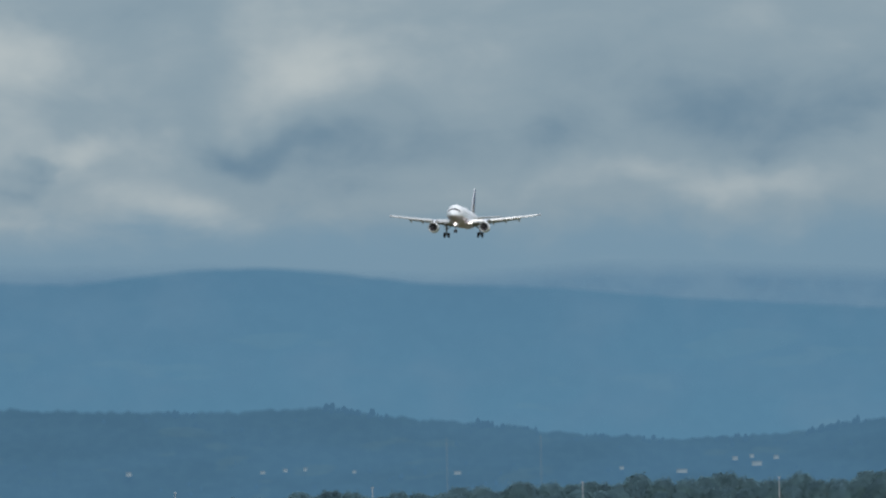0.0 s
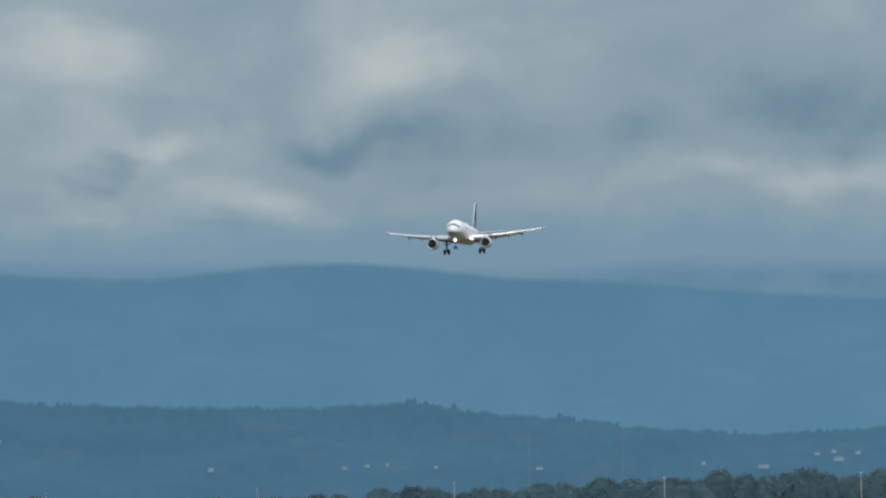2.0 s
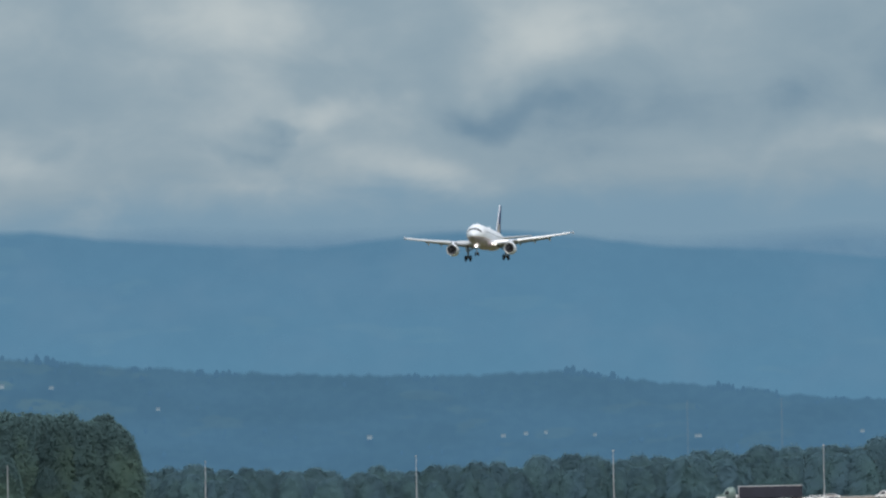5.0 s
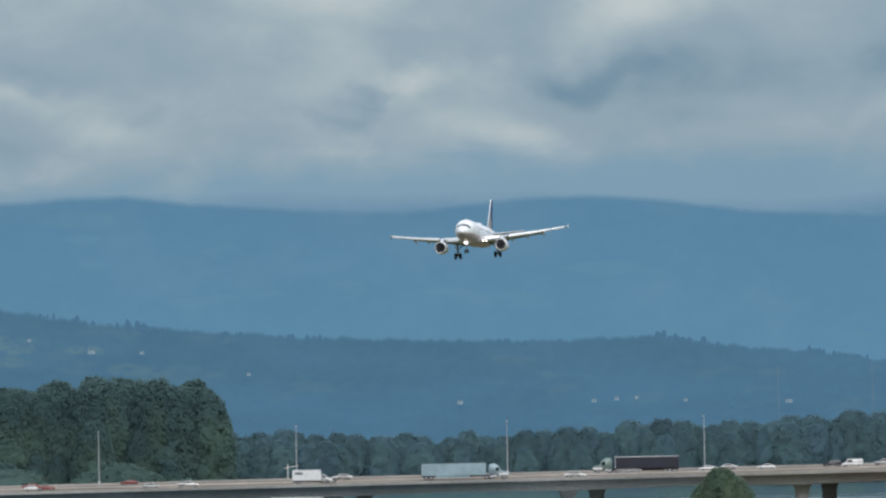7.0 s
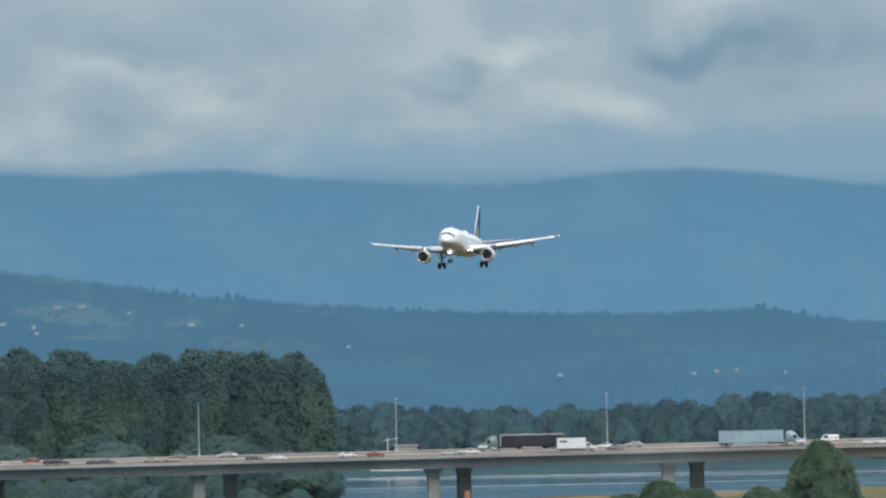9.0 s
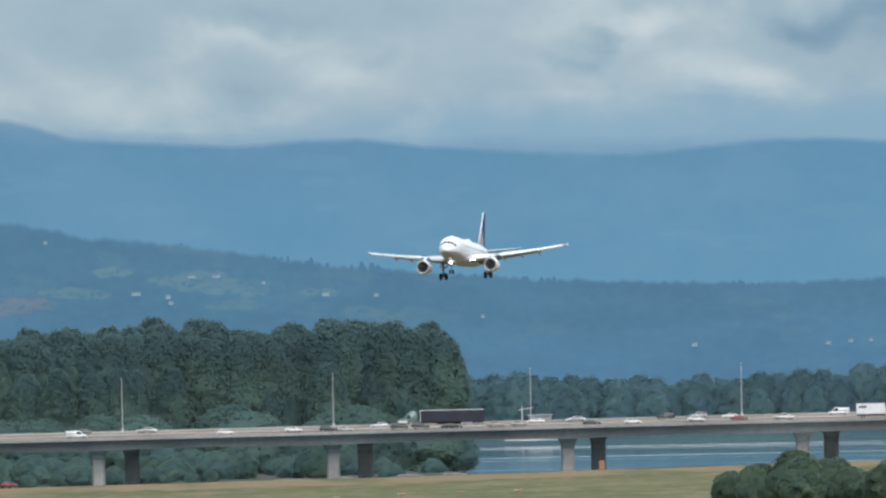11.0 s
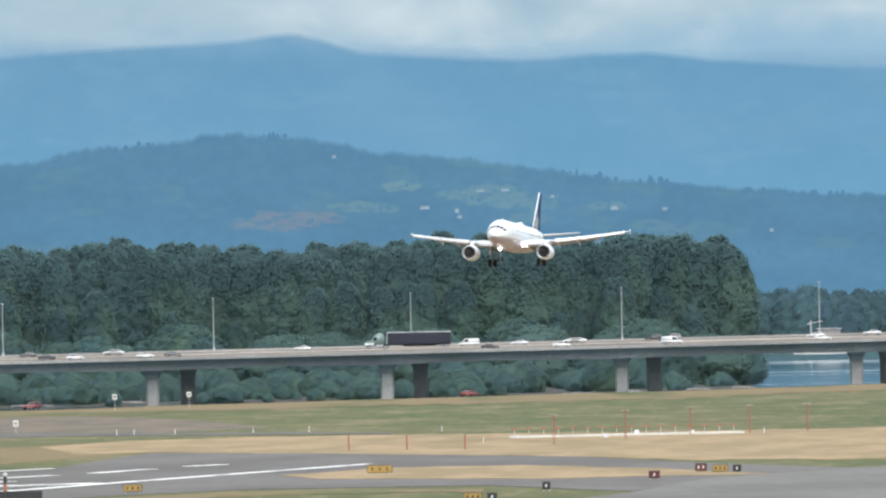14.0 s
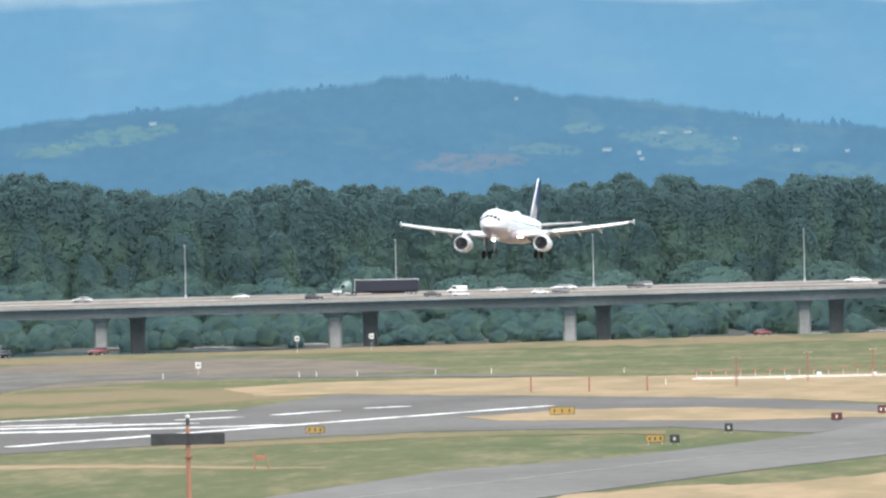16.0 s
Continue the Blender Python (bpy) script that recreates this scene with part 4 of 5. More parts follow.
        # wing-root landing lights
        if side > 0:
            for ux in (2.25, 2.75):
                bm = bmesh.new()
                bmesh.ops.create_uvsphere(bm, u_segments=16, v_segments=10, radius=0.15, matrix=Matrix.Translation((ux, 7.75 + 0.4 * (ux - 2), -1.65)))
                part("landing_light", bm, M_LIGHT, a, "lit white landing light")
    # fin, with a white front edge and pale gold arcs of a globe
    def fin_at(z):
        return float(np.interp(z, [1.6, 7.9], [26.4, 32.3])), float(np.interp(z, [1.6, 7.9], [6.0, 2.1]))

    def fin_ring(z, front, back, k):
        le, ch = fin_at(z)
        return [Vector((v * ch * k, le + ch * u, z)) for u, v in ((front, 0.0 if front == 0 else 0.045), (front + 0.03, 0.035), (front + (back - front) * 0.4, 0.052), (back, 0.004), (back, -0.004), (front + (back - front) * 0.4, -0.052), (front + 0.03, -0.035), (front, -0.001 if front == 0 else -0.045))]
    bm = bmesh.new()
    loft(bm, [fin_ring(z, 0.05, 1.0, 0.55) for z in (1.4, 3.5, 5.5, 7.4, 7.85)])
    fin = part("fin", bm, M_NAVY, a, "navy blue tail fin", True)
    bm = bmesh.new()
    loft(bm, [[Vector((x_, fin_at(z)[0] + fin_at(z)[1] * u, z)) for u, x_ in ((0.0, 0.0), (0.03, 0.07), (0.13, 0.13), (0.13, -0.13), (0.03, -0.07))] for z in (1.4, 3.5, 5.5, 7.4, 7.9)])
    part("fin_edge", bm, M_WHITE, fin, "white front edge of the fin", True)
    for side in (-1, 1):
        for k, (r_, cz) in enumerate(((0.7, 3.5), (1.25, 3.3), (1.8, 3.1), (2.35, 2.9), (2.9, 2.7), (3.4, 2.5))):
            bm = bmesh.new()
            pts = []
            for q in np.linspace(-0.9, 1.35, 14):
                z, y = cz + r_ * math.sin(q), 31.2 - r_ * math.cos(q)
                le, ch = fin_at(z)
                if 1.8 < z < 6.2 and y > le + 0.1 * ch:
                    pts.append((y, z))
            for (y0, z0), (y1, z1) in zip(pts, pts[1:]):
                vs = [bm.verts.new((side * (0.052 * fin_at(zz)[1] * 0.55 + 0.03), yy, zz)) for yy, zz in ((y0 - 0.17, z0 - 0.1), (y1 - 0.17, z1 - 0.1), (y1 + 0.17, z1 + 0.1), (y0 + 0.17, z0 + 0.1))]
                bm.faces.new(vs)
            if pts:
                part("globe_line", bm, M_GOLD, fin, "pale ivory arc")
    # nose gear
    ng = part("nose_gear", tube(bmesh.new(), (0, 2.1, -1.7), (0, 2.0, -3.9), 0.13, 0.11, 12), M_STRUT, a, "grey nose gear leg")
    part("drag_brace", tube(bmesh.new(), (0, 0.9, -1.75), (0, 2.0, -3.1), 0.06, 0.06, 8), M_STRUT, ng)
    part("axle", tube(bmesh.new(), (-0.28, 2.0, -3.95), (0.28, 2.0, -3.95), 0.06, 0.06, 8), M_STRUT, ng)
    for o in (-0.26, 0.26):
        bm = bmesh.new()
        loft(bm, [[Vector((o + dx, 2.0 + r_ * math.sin(q), -3.95 + r_ * math.cos(q))) for q in np.linspace(0, 2 * math.pi, 20, endpoint=False)] for dx, r_ in ((-0.12, 0.28), (-0.08, 0.38), (0.08, 0.38), (0.12, 0.28))])
        part("wheel", bm, M_TYRE, ng, "", True)
        part("gear_door", box(bmesh.new(), o * 1.7 - 0.02, o * 1.7 + 0.02, 1.6, 3.2, -2.45, -1.75, 0.015), M_WHITE, ng)
    bm = bmesh.new()
    bmesh.ops.create_uvsphere(bm, u_segments=16, v_segments=10, radius=0.25, matrix=Matrix.Translation((0, 1.6, -2.35)))
    part("landing_light", bm, M_LIGHT, ng, "lit white landing light")
    return a


airliner = build_airliner()


# ---- vehicles: front towards +x, on the ground at z = 0 ----
PAINT = {}


def paint(name, c):
    if name not in PAINT:
        PAINT[name] = surface(name + "_car_paint", c, tuple(v * 0.9 for v in c), 0.8, 0.3, fine=6.0)
    return PAINT[name]


COLOURS = {"white": (0.78, 0.78, 0.77), "silver": (0.42, 0.43, 0.44), "dark": (0.045, 0.05, 0.058), "red": (0.24, 0.045, 0.042), "grey": (0.16, 0.17, 0.18), "tan": (0.36, 0.32, 0.25)}
M_RIM = surface("wheel_rim", (0.42, 0.42, 0.43), (0.5, 0.5, 0.5), 3.0, 0.4, 0.6)
M_LAMP = surface("headlamp_glass", (0.75, 0.75, 0.72), (0.8, 0.8, 0.78), 3.0, 0.15)
M_TAIL = surface("tail_lamp", (0.40, 0.03, 0.02), (0.45, 0.04, 0.03), 3.0, 0.2)


def wheels(parent, xs, half, r, w=0.24):
    for x in xs:
        for s in (-1, 1):
            tyre = part("wheel", tube(bmesh.new(), (x, s * (half - w), r), (x, s * half, r), r, r, 16), M_TYRE, parent)
            part("rim", tube(bmesh.new(), (x, s * (half - 0.05), r), (x, s * (half + 0.015), r), r * 0.6, r * 0.55, 12), M_RIM, tyre)


def shell(parent, name, side, half, top_half, z_split, material, label=""):
    """A body from its side outline (x, z), drawn in above z_split towards the roof."""
    bm = bmesh.new()
    zmax = max(z for _, z in side)
    rings = []
    for s in (-1, 1):
        rings.append([Vector((x, s * (half if z <= z_split else half + (top_half - half) * (z - z_split) / max(zmax - z_split, 0.01)), z)) for x, z in side])
    loft(bm, rings)
    edges = [e for e in bm.edges]
    bmesh.ops.bevel(bm, geom=edges, offset=0.05, segments=2, affect="EDGES")
    return part(name, bm, material, parent, label, True)


def glass_band(parent, side, half, top_half, z_split, zmax, name="side_window"):
    """Panes just proud of the cabin's sides."""
    for s in (-1, 1):
        bm = bmesh.new()
        v0 = [Vector((x, s * (half + (top_half - half) * (z - z_split) / (zmax - z_split) + 0.012), z)) for x, z in side]
        v1 = [v + Vector((0, -s * 0.03, 0)) for v in v0]
        loft(bm, [v0, v1])
        part(name, bm, M_GLASS, parent)


SHAPES = {
    "sedan": dict(low=[(-2.25, 0.32), (-2.3, 0.62), (-2.2, 0.92), (-1.5, 0.98), (1.0, 0.95), (1.95, 0.80), (2.28, 0.62), (2.25, 0.32)],
                  cab=[(-1.75, 0.93), (-1.05, 1.38), (0.15, 1.42), (1.1, 0.93)], glass=[(-1.45, 0.98), (-0.95, 1.32), (0.1, 1.36), (0.85, 0.98)], axles=(-1.35, 1.42), half=0.9, r=0.33),
    "suv": dict(low=[(-2.3, 0.42), (-2.35, 0.8), (-2.3, 1.1), (0.9, 1.1), (2.0, 1.0), (2.33, 0.8), (2.3, 0.42)],
                cab=[(-2.25, 1.05), (-2.05, 1.70), (0.1, 1.74), (1.0, 1.05)], glass=[(-2.1, 1.12), (-1.95, 1.62), (0.05, 1.66), (0.75, 1.12)], axles=(-1.4, 1.45), half=0.95, r=0.38),
    "pickup": dict(low=[(-2.8, 0.5), (-2.85, 1.0), (-2.8, 1.12), (1.2, 1.12), (2.5, 1.02), (2.8, 0.8), (2.78, 0.5)],
                   cab=[(-0.7, 1.08), (-0.55, 1.76), (0.75, 1.78), (1.5, 1.08)], glass=[(-0.6, 1.15), (-0.48, 1.68), (0.7, 1.70), (1.25, 1.15)], axles=(-1.75, 1.8), half=0.98, r=0.40),
    "van": dict(low=[(-2.7, 0.4), (-2.75, 1.1), (1.5, 1.15), (2.35, 1.0), (2.7, 0.75), (2.65, 0.4)],
                cab=[(-2.72, 1.05), (-2.65, 2.02), (0.9, 2.06), (1.9, 1.1)], glass=[(0.1, 1.2), (0.1, 1.85), (0.85, 1.85), (1.45, 1.2)], axles=(-1.7, 1.75), half=1.0, r=0.36),
}


def build_car(kind, colour, label):
    d = SHAPES[kind]
    c = empty({"sedan": "car", "suv": "suv", "pickup": "pickup_truck", "van": "van"}[kind], label, {"sedan": "car", "suv": "car", "pickup": "pickup truck", "van": "van"}[kind], "bridge traffic")
    body = paint(colour, COLOURS[colour])
    top = d["half"] * (0.80 if kind != "van" else 0.92)
    zs, zm = d["cab"][0][1], max(z for _, z in d["cab"])
    shell(c, "body", d["low"], d["half"], d["half"], 9.0, body)
    shell(c, "cabin", d["cab"], d["half"] * 0.97, top, zs, body)
    glass_band(c, d["glass"], d["half"] * 0.97, top, zs, zm)
    (xa, za), (xb, zb) = d["cab"][-1], d["cab"][-2]
    for name, (x0, z0), (x1, z1), o in (("windscreen", (xa, za), (xb, zb), 1), ("rear_window", d["cab"][0], d["cab"][1], -1)):
        bm = bmesh.new()
        q = [Vector((x0 + (x1 - x0) * k + o * 0.02, s * (d["half"] * 0.97 + (top - d["half"] * 0.97) * k - 0.10), z0 + (z1 - z0) * k + 0.02)) for k, s in ((0.1, -1), (0.1, 1), (0.88, 1), (0.88, -1))]
        loft(bm, [q, [v + Vector((-o * 0.03, 0, -0.01)) for v in q]])
        part(name, bm, M_GLASS, c)
    xf, xr = max(x for x, _ in d["low"]), min(x for x, _ in d["low"])
    for s in (-1, 1):
        part("headlight", box(bmesh.new(), xf - 0.14, xf + 0.0, s * d["half"] * 0.72 - 0.16, s * d["half"] * 0.72 + 0.16, 0.62, 0.76, 0.02), M_LAMP, c)
        part("tail_light", box(bmesh.new(), xr - 0.01, xr + 0.12, s * d["half"] * 0.8 - 0.12, s * d["half"] * 0.8 + 0.12, 0.72, 0.90, 0.02), M_TAIL, c)
    wheels(c, d["axles"], d["half"], d["r"])
    return c


def build_semi(label, cab_colour, cab_name, box_colour, box_name, frame_colour):
    t = empty("semi_truck", label, "truck", "bridge traffic")
    m_cab, m_box = surface(cab_name, cab_colour, tuple(v * 0.85 for v in cab_colour), 0.8, 0.35), surface(box_name, box_colour, tuple(v * 0.8 for v in box_colour), 0.35, 0.5, fine=3.0)
    m_rail = surface(box_name + "_rail", frame_colour, tuple(v * 0.9 for v in frame_colour), 0.8, 0.4, 0.2)
    trailer = part("trailer", box(bmesh.new(), -8.1, 8.1, -1.28, 1.28, 1.15, 4.05, 0.05), m_box, t)
    for z, h, m_ in ((1.1, 0.12, m_box), (3.98, 0.16, m_rail)):
        for s in (-1, 1):
            part("rail", box(bmesh.new(), -8.12, 8.12, s * 1.29 - 0.03, s * 1.29 + 0.03, z, z + h, 0.01), m_, trailer)
    for x in (8.1,):
        for s in (-1, 1):
            part("corner_post", box(bmesh.new(), x - 0.06, x + 0.06, s * 1.27 - 0.05, s * 1.27 + 0.05, 1.15, 4.1, 0.01), m_rail, trailer)
    part("side_skirt", box(bmesh.new(), -4.5, 4.0, -1.2, -1.15, 0.5, 1.12, 0.01), m_box, trailer)
    part("chassis", box(bmesh.new(), -8.0, 13.0, -0.5, 0.5, 0.75, 1.1, 0.03), M_DARK, t)
    cab = shell(t, "cab", [(8.9, 0.7), (8.9, 3.1), (9.3, 3.85), (10.4, 3.95), (11.4, 3.3), (11.9, 2.15), (13.6, 1.85), (13.9, 1.4), (13.9, 0.6)], 1.18, 1.05, 2.2, m_cab)
    for s in (-1, 1):
        bm = bmesh.new()
        q = [Vector((x, s * 1.185, z)) for x, z in ((10.6, 2.1), (10.7, 2.95), (11.35, 2.95), (11.75, 2.1))]
        loft(bm, [q, [v + Vector((0, -s * 0.03, 0)) for v in q]])
        part("side_window", bm, M_GLASS, cab)
        part("fuel_tank", tube(bmesh.new(), (9.2, s * 0.95, 0.75), (10.8, s * 0.95, 0.75), 0.32, 0.32, 14), M_STEEL, t)
        part("fender", box(bmesh.new(), 11.3, 13.85, s * 1.02 - 0.2, s * 1.02 + 0.2, 0.85, 1.6, 0.1), paint("white", COLOURS["white"]), cab)
        part("headlight", box(bmesh.new(), 13.82, 13.93, s * 0.95 - 0.15, s * 0.95 + 0.15, 0.95, 1.15, 0.02), M_LAMP, cab)
    wheels(t, (-7.0, -5.7, 8.3, 9.6, 12.7), 1.22, 0.52, 0.34)
    return t


def build_box_truck(label):
    t = empty("box_truck", label, "truck", "bridge traffic")
    white = paint("white", COLOURS["white"])
    cargo = part("cargo_box", box(bmesh.new(), -4.2, 3.0, -1.22, 1.22, 0.95, 3.75, 0.05), white, t)
    for z in (1.0, 3.65):
        part("rail", box(bmesh.new(), -4.22, 3.02, -1.25, -1.2, z, z + 0.1, 0.01), M_STEEL, cargo)
    part("emblem", box(bmesh.new(), -3.6, -1.6, -1.24, -1.2, 2.5, 3.1, 0.01), paint("grey", COLOURS["grey"]), cargo, "faded grey mark")
    part("chassis", box(bmesh.new(), -4.1, 5.0, -0.5, 0.5, 0.6, 0.95, 0.03), M_DARK, t)
    cab = shell(t, "cab", [(3.1, 0.5), (3.1, 2.5), (3.9, 2.55), (4.6, 1.65), (5.6, 1.4), (5.8, 0.9), (5.75, 0.5)], 1.0, 0.9, 1.6, white)
    for s in (-1, 1):
        bm = bmesh.new()
        q = [Vector((x, s * 1.0, z)) for x, z in ((3.3, 1.65), (3.3, 2.3), (3.9, 2.35), (4.35, 1.65))]
        loft(bm, [q, [v + Vector((0, -s * 0.05, 0)) for v in q]])
        part("side_window", bm, M_GLASS, cab)
    wheels(t, (-2.6, 4.6), 1.15, 0.45, 0.3)
    return t


def road_z(x, y):
    return deck_z(x) + (-1.3 + 0.0333 * (y - NEAR) if y < NEAR + 20 else -0.62 + 0.0318 * (y - NEAR - 20.5))


# kind, colour, seconds, bearing there (thousandths of the lens unit), bearing speed, lane
TRAFFIC = [
    ("sedan", "white", 16, 815, 180, 1), ("sedan", "dark", 16, 765, 180, 2), ("suv", "dark", 16, 555, 183, 1), ("sedan", "white", 16, 955, 188, 1), ("sedan", "grey", 16, 992, 182, 2),
    ("sedan", "white", 14.5, 1413, 193, 1), ("van", "white", 12.5, 1240, 181, 1), ("sedan", "dark", 14.5, 1285, 190, 1), ("sedan", "white", 12.5, 1505, 182, 1),
    ("sedan", "white", 12.5, 1638, 190, 2), ("suv", "dark", 12.5, 1685, 180, 1), ("sedan", "silver", 12.5, 1722, 186, 1), ("suv", "dark", 12.5, 1878, 200, 2), ("sedan", "dark", 12.5, 1922, 195, 1),
    ("sedan", "tan", 11.5, 1846, 188, 2), ("sedan", "white", 9, 1563, 195, 1), ("sedan", "dark", 9, 1521, 180, 1), ("sedan", "dark", 9, 1261, 188, 1), ("suv", "dark", 9, 1164, 188, 2),
    ("sedan", "white", 9, 1686, 190, 2), ("sedan", "red", 9, 1736, 203, 2), ("pickup", "white", 9, 1901, 160, 1), ("sedan", "grey", 9, 2160, 166, 2), ("sedan", "white", 8, 2451, 180, 1),
    ("sedan", "white", 7, 2262, 176, 1), ("sedan", "silver", 8, 1691, 176, 1), ("sedan", "tan", 9, 1341, 185, 2), 
    ("van", "white", 16, 808, -172, 4), ("sedan", "white", 16, 1005, -170, 5), ("sedan", "white", 16, 1510, -178, 5), ("sedan", "white", 16, 140, -190, 5),
    ("sedan", "white", 16, 425, -216, 4), ("sedan", "white", 9, 1476, -190, 5), ("sedan", "grey", 9, 1386, -203, 5), ("sedan", "white", 9, 2194, -172, 5), ("sedan", "red", 9, 1126, -175, 5),
    ("sedan", "white", 11.5, 2066, -120, 4), ("suv", "silver", 11.5, 1976, -186, 5), ("suv", "dark", 7, 2722, -177.5, 5), ("sedan", "white", 6, 2682, -180, 4),
    ("van", "white", 6, 2868, -110, 4), ("sedan", "red", 7, 1302, -180, 4),
]
LANES = {1: 3064.5, 2: 3070.0, 3: 3075.0, 4: 3086.0, 5: 3092.0}
KIND_WORDS = {"sedan": "saloon car", "suv": "sport utility car", "pickup": "pickup truck", "van": "panel van"}
moving, built = [], {}
for kind, colour, t0, b0, speed, lane in TRAFFIC:
    y = LANES[lane]
    if (kind, colour) in built:
        ob = copy_thing(built[kind, colour], pose(0, 0, 0))
    else:
        ob = built[kind, colour] = build_car(kind, colour, colour.replace("dark", "dark blue-black") + " " + KIND_WORDS[kind] + " driving on the bridge")
    moving.append((ob, t0, (b0 - 1410) * y / 21500, speed * y / 21500, y))
dark_semi = build_semi("truck with long black trailer and dark green cab", (0.20, 0.28, 0.26), "dark_green_cab", (0.020, 0.021, 0.036), "black_trailer", (0.80, 0.80, 0.80))
blue_semi = build_semi("truck with grey-blue trailer and matching cab", (0.36, 0.47, 0.52), "blue_grey_cab", (0.30, 0.42, 0.47), "blue_grey_trailer", (0.42, 0.52, 0.56))
box_truck = build_box_truck("white box truck driving on the bridge")
for ob, t0, b0, speed, lane in ((dark_semi, 16, 684, -190, 4), (blue_semi, 9, 2401, 175, 2), (box_truck, 9, 2087, 146, 1)):
    y = LANES[lane]
    moving.append((ob, t0, (b0 - 1410) * y / 21500, speed * y / 21500, y))
# cars on the levee road
levee_cars = [(copy_thing(built["sedan", "red"], pose(0, 0, 0)), 16, -7.9, 12.3), (copy_thing(built["suv", "dark"], pose(0, 0, 0)), 16, -165.0, -11.4)]
levee_cars.append((build_car("suv", "red", "red sport utility car on the levee road"), 16, -146.5, -11.4))
for ob, *_ in levee_cars:
    tagged(ob, ob["label"].replace("driving on the bridge", "on the levee road"), group="levee road cars")


# ---- airfield: pavements, paint, signs, lights and aerials ----
M_DIRT = surface("bare_dirt", (0.138, 0.120, 0.098), (0.185, 0.150, 0.116), 0.12, 0.95, squash=(1, 0.2, 1), spec=0.05)
M_GRAVEL = surface("gravel_road", (0.118, 0.112, 0.102), (0.155, 0.145, 0.128), 0.1, 0.95, squash=(1, 0.15, 1), spec=0.05)
M_ORANGE = surface("orange_paint", (0.38, 0.17, 0.10), (0.32, 0.15, 0.09), 1.0, 0.5)
M_REDPOST = surface("red_paint", (0.36, 0.12, 0.09), (0.30, 0.11, 0.085), 1.0, 0.55)
M_YELLOW = surface("sign_yellow", (0.42, 0.275, 0.07), (0.36, 0.24, 0.07), 1.0, 0.5)
M_BLACK = surface("sign_black", (0.025, 0.025, 0.028), (0.04, 0.04, 0.04), 1.0, 0.55)
M_SIGNRED = surface("sign_red", (0.13, 0.03, 0.03), (0.11, 0.028, 0.028), 1.0, 0.5)
M_CREAM = surface("cream_paint", (0.70, 0.69, 0.64), (0.62, 0.61, 0.57), 0.8, 0.6)
M_TAXILINE = surface("faded_taxi_paint", (0.30, 0.295, 0.27), (0.24, 0.24, 0.22), 0.1, 0.9, spec=0.06)

flat_patch("ground_dirt", [(-168.8, 2182.0), (-155.9, 2372.1), (-138.1, 2447.3), (-110.2, 2460.0), (-82.9, 2335.6), (-61.4, 2150.8), (-79.2, 2092.5), (-105.5, 2037.4), (-121.3, 1954.8), (-141.0, 1821.0)], 0.03, M_DIRT, "bare brown dirt beside the perimeter road", 8)
flat_patch("ground_dry_strip", [(-90.5, 1918.9), (-78.4, 1974.6), (-60.8, 2000.1), (14.0, 1955.9), (80.8, 1958.4), (64.5, 1566.8), (11.4, 1603.2), (-5.0, 1663.1), (-41.9, 1751.5), (-68.4, 1806.4), (-81.0, 1806.4)], 0.05, M_DRY, "strip of dry straw-coloured grass", 9)
flat_patch("ground_verge", [(-136.7, 1765.4), (-115.1, 1974.6), (-91.6, 1981.4), (-73.9, 1951.2), (-66.1, 1836.5), (-80.6, 1742.5), (-96.2, 1650.4), (-119.4, 1541.7)], 0.04, M_CREST, "patchy dry verge beside the runway", 9)
flat_patch("runway", [(-128.0, 1516.5), (-103.9, 1578.5), (-76.8, 1644.5), (-69.0, 1800.7), (-41.9, 1751.5), (-5.0, 1663.1), (11.2, 1575.9), (57.1, 1388.1), (48.6, 1182.2), (10.1, 1425.3), (1.5, 1352.6), (-15.5, 1420.0), (-41.8, 1424.1), (-55.7, 1400.4), (-64.5, 1379.6), (-86.8, 1317.6), (-103.1, 1220.3)], 0.08, M_PAVE, "grey asphalt runway end with worn paint", 3)
flat_patch("ground_dry_island", [(-42.9, 1529.9), (-30.5, 1583.5), (-12.1, 1583.4), (6.0, 1525.8), (19.3, 1458.3), (5.8, 1463.0), (-7.8, 1458.5), (-35.7, 1491.6)], 0.14, M_DRY, "island of dry grass between the pavements", 6)
flat_patch("taxiway", [(-53.2, 987.6), (-46.2, 1059.1), (-34.3, 1165.6), (-18.0, 1223.2), (1.5, 1344.7), (10.2, 1434.1), (67.3, 1633.3), (53.2, 1294.8), (8.5, 1209.1), (-6.2, 1130.4), (-22.5, 1032.1), (-32.1, 961.3)], 0.12, M_TAXI, "pale grey concrete taxiway curving to the runway", 2)
flat_patch("ground_dry_corner", [(-22.1, 1004.9), (-20.3, 1048.0), (-12.6, 1074.2), (-2.6, 1084.6), (8.7, 1120.7), (17.0, 1145.7), (17.9, 969.2)], 0.05, M_DRY, "dry grass beside the taxiway", 16)
flat_patch("ground_dry_streak", [(-84.8, 1247.2), (-72.2, 1240.2), (-59.8, 1224.0), (-47.0, 1201.4), (-46.8, 1196.7), (-59.1, 1208.0), (-71.1, 1220.5), (-83.3, 1224.1)], 0.05, M_DRY, "dry streak in the mown grass", 5)
flat_patch("ground_dry_edge", [(-70.4, 1356.1), (-55.1, 1383.6), (-40.2, 1405.4), (-15.3, 1398.5), (-15.1, 1373.6), (-39.4, 1376.2), (-53.9, 1355.2), (-68.8, 1325.0)], 0.06, M_CREST, "dry grass along the runway edge", 9)


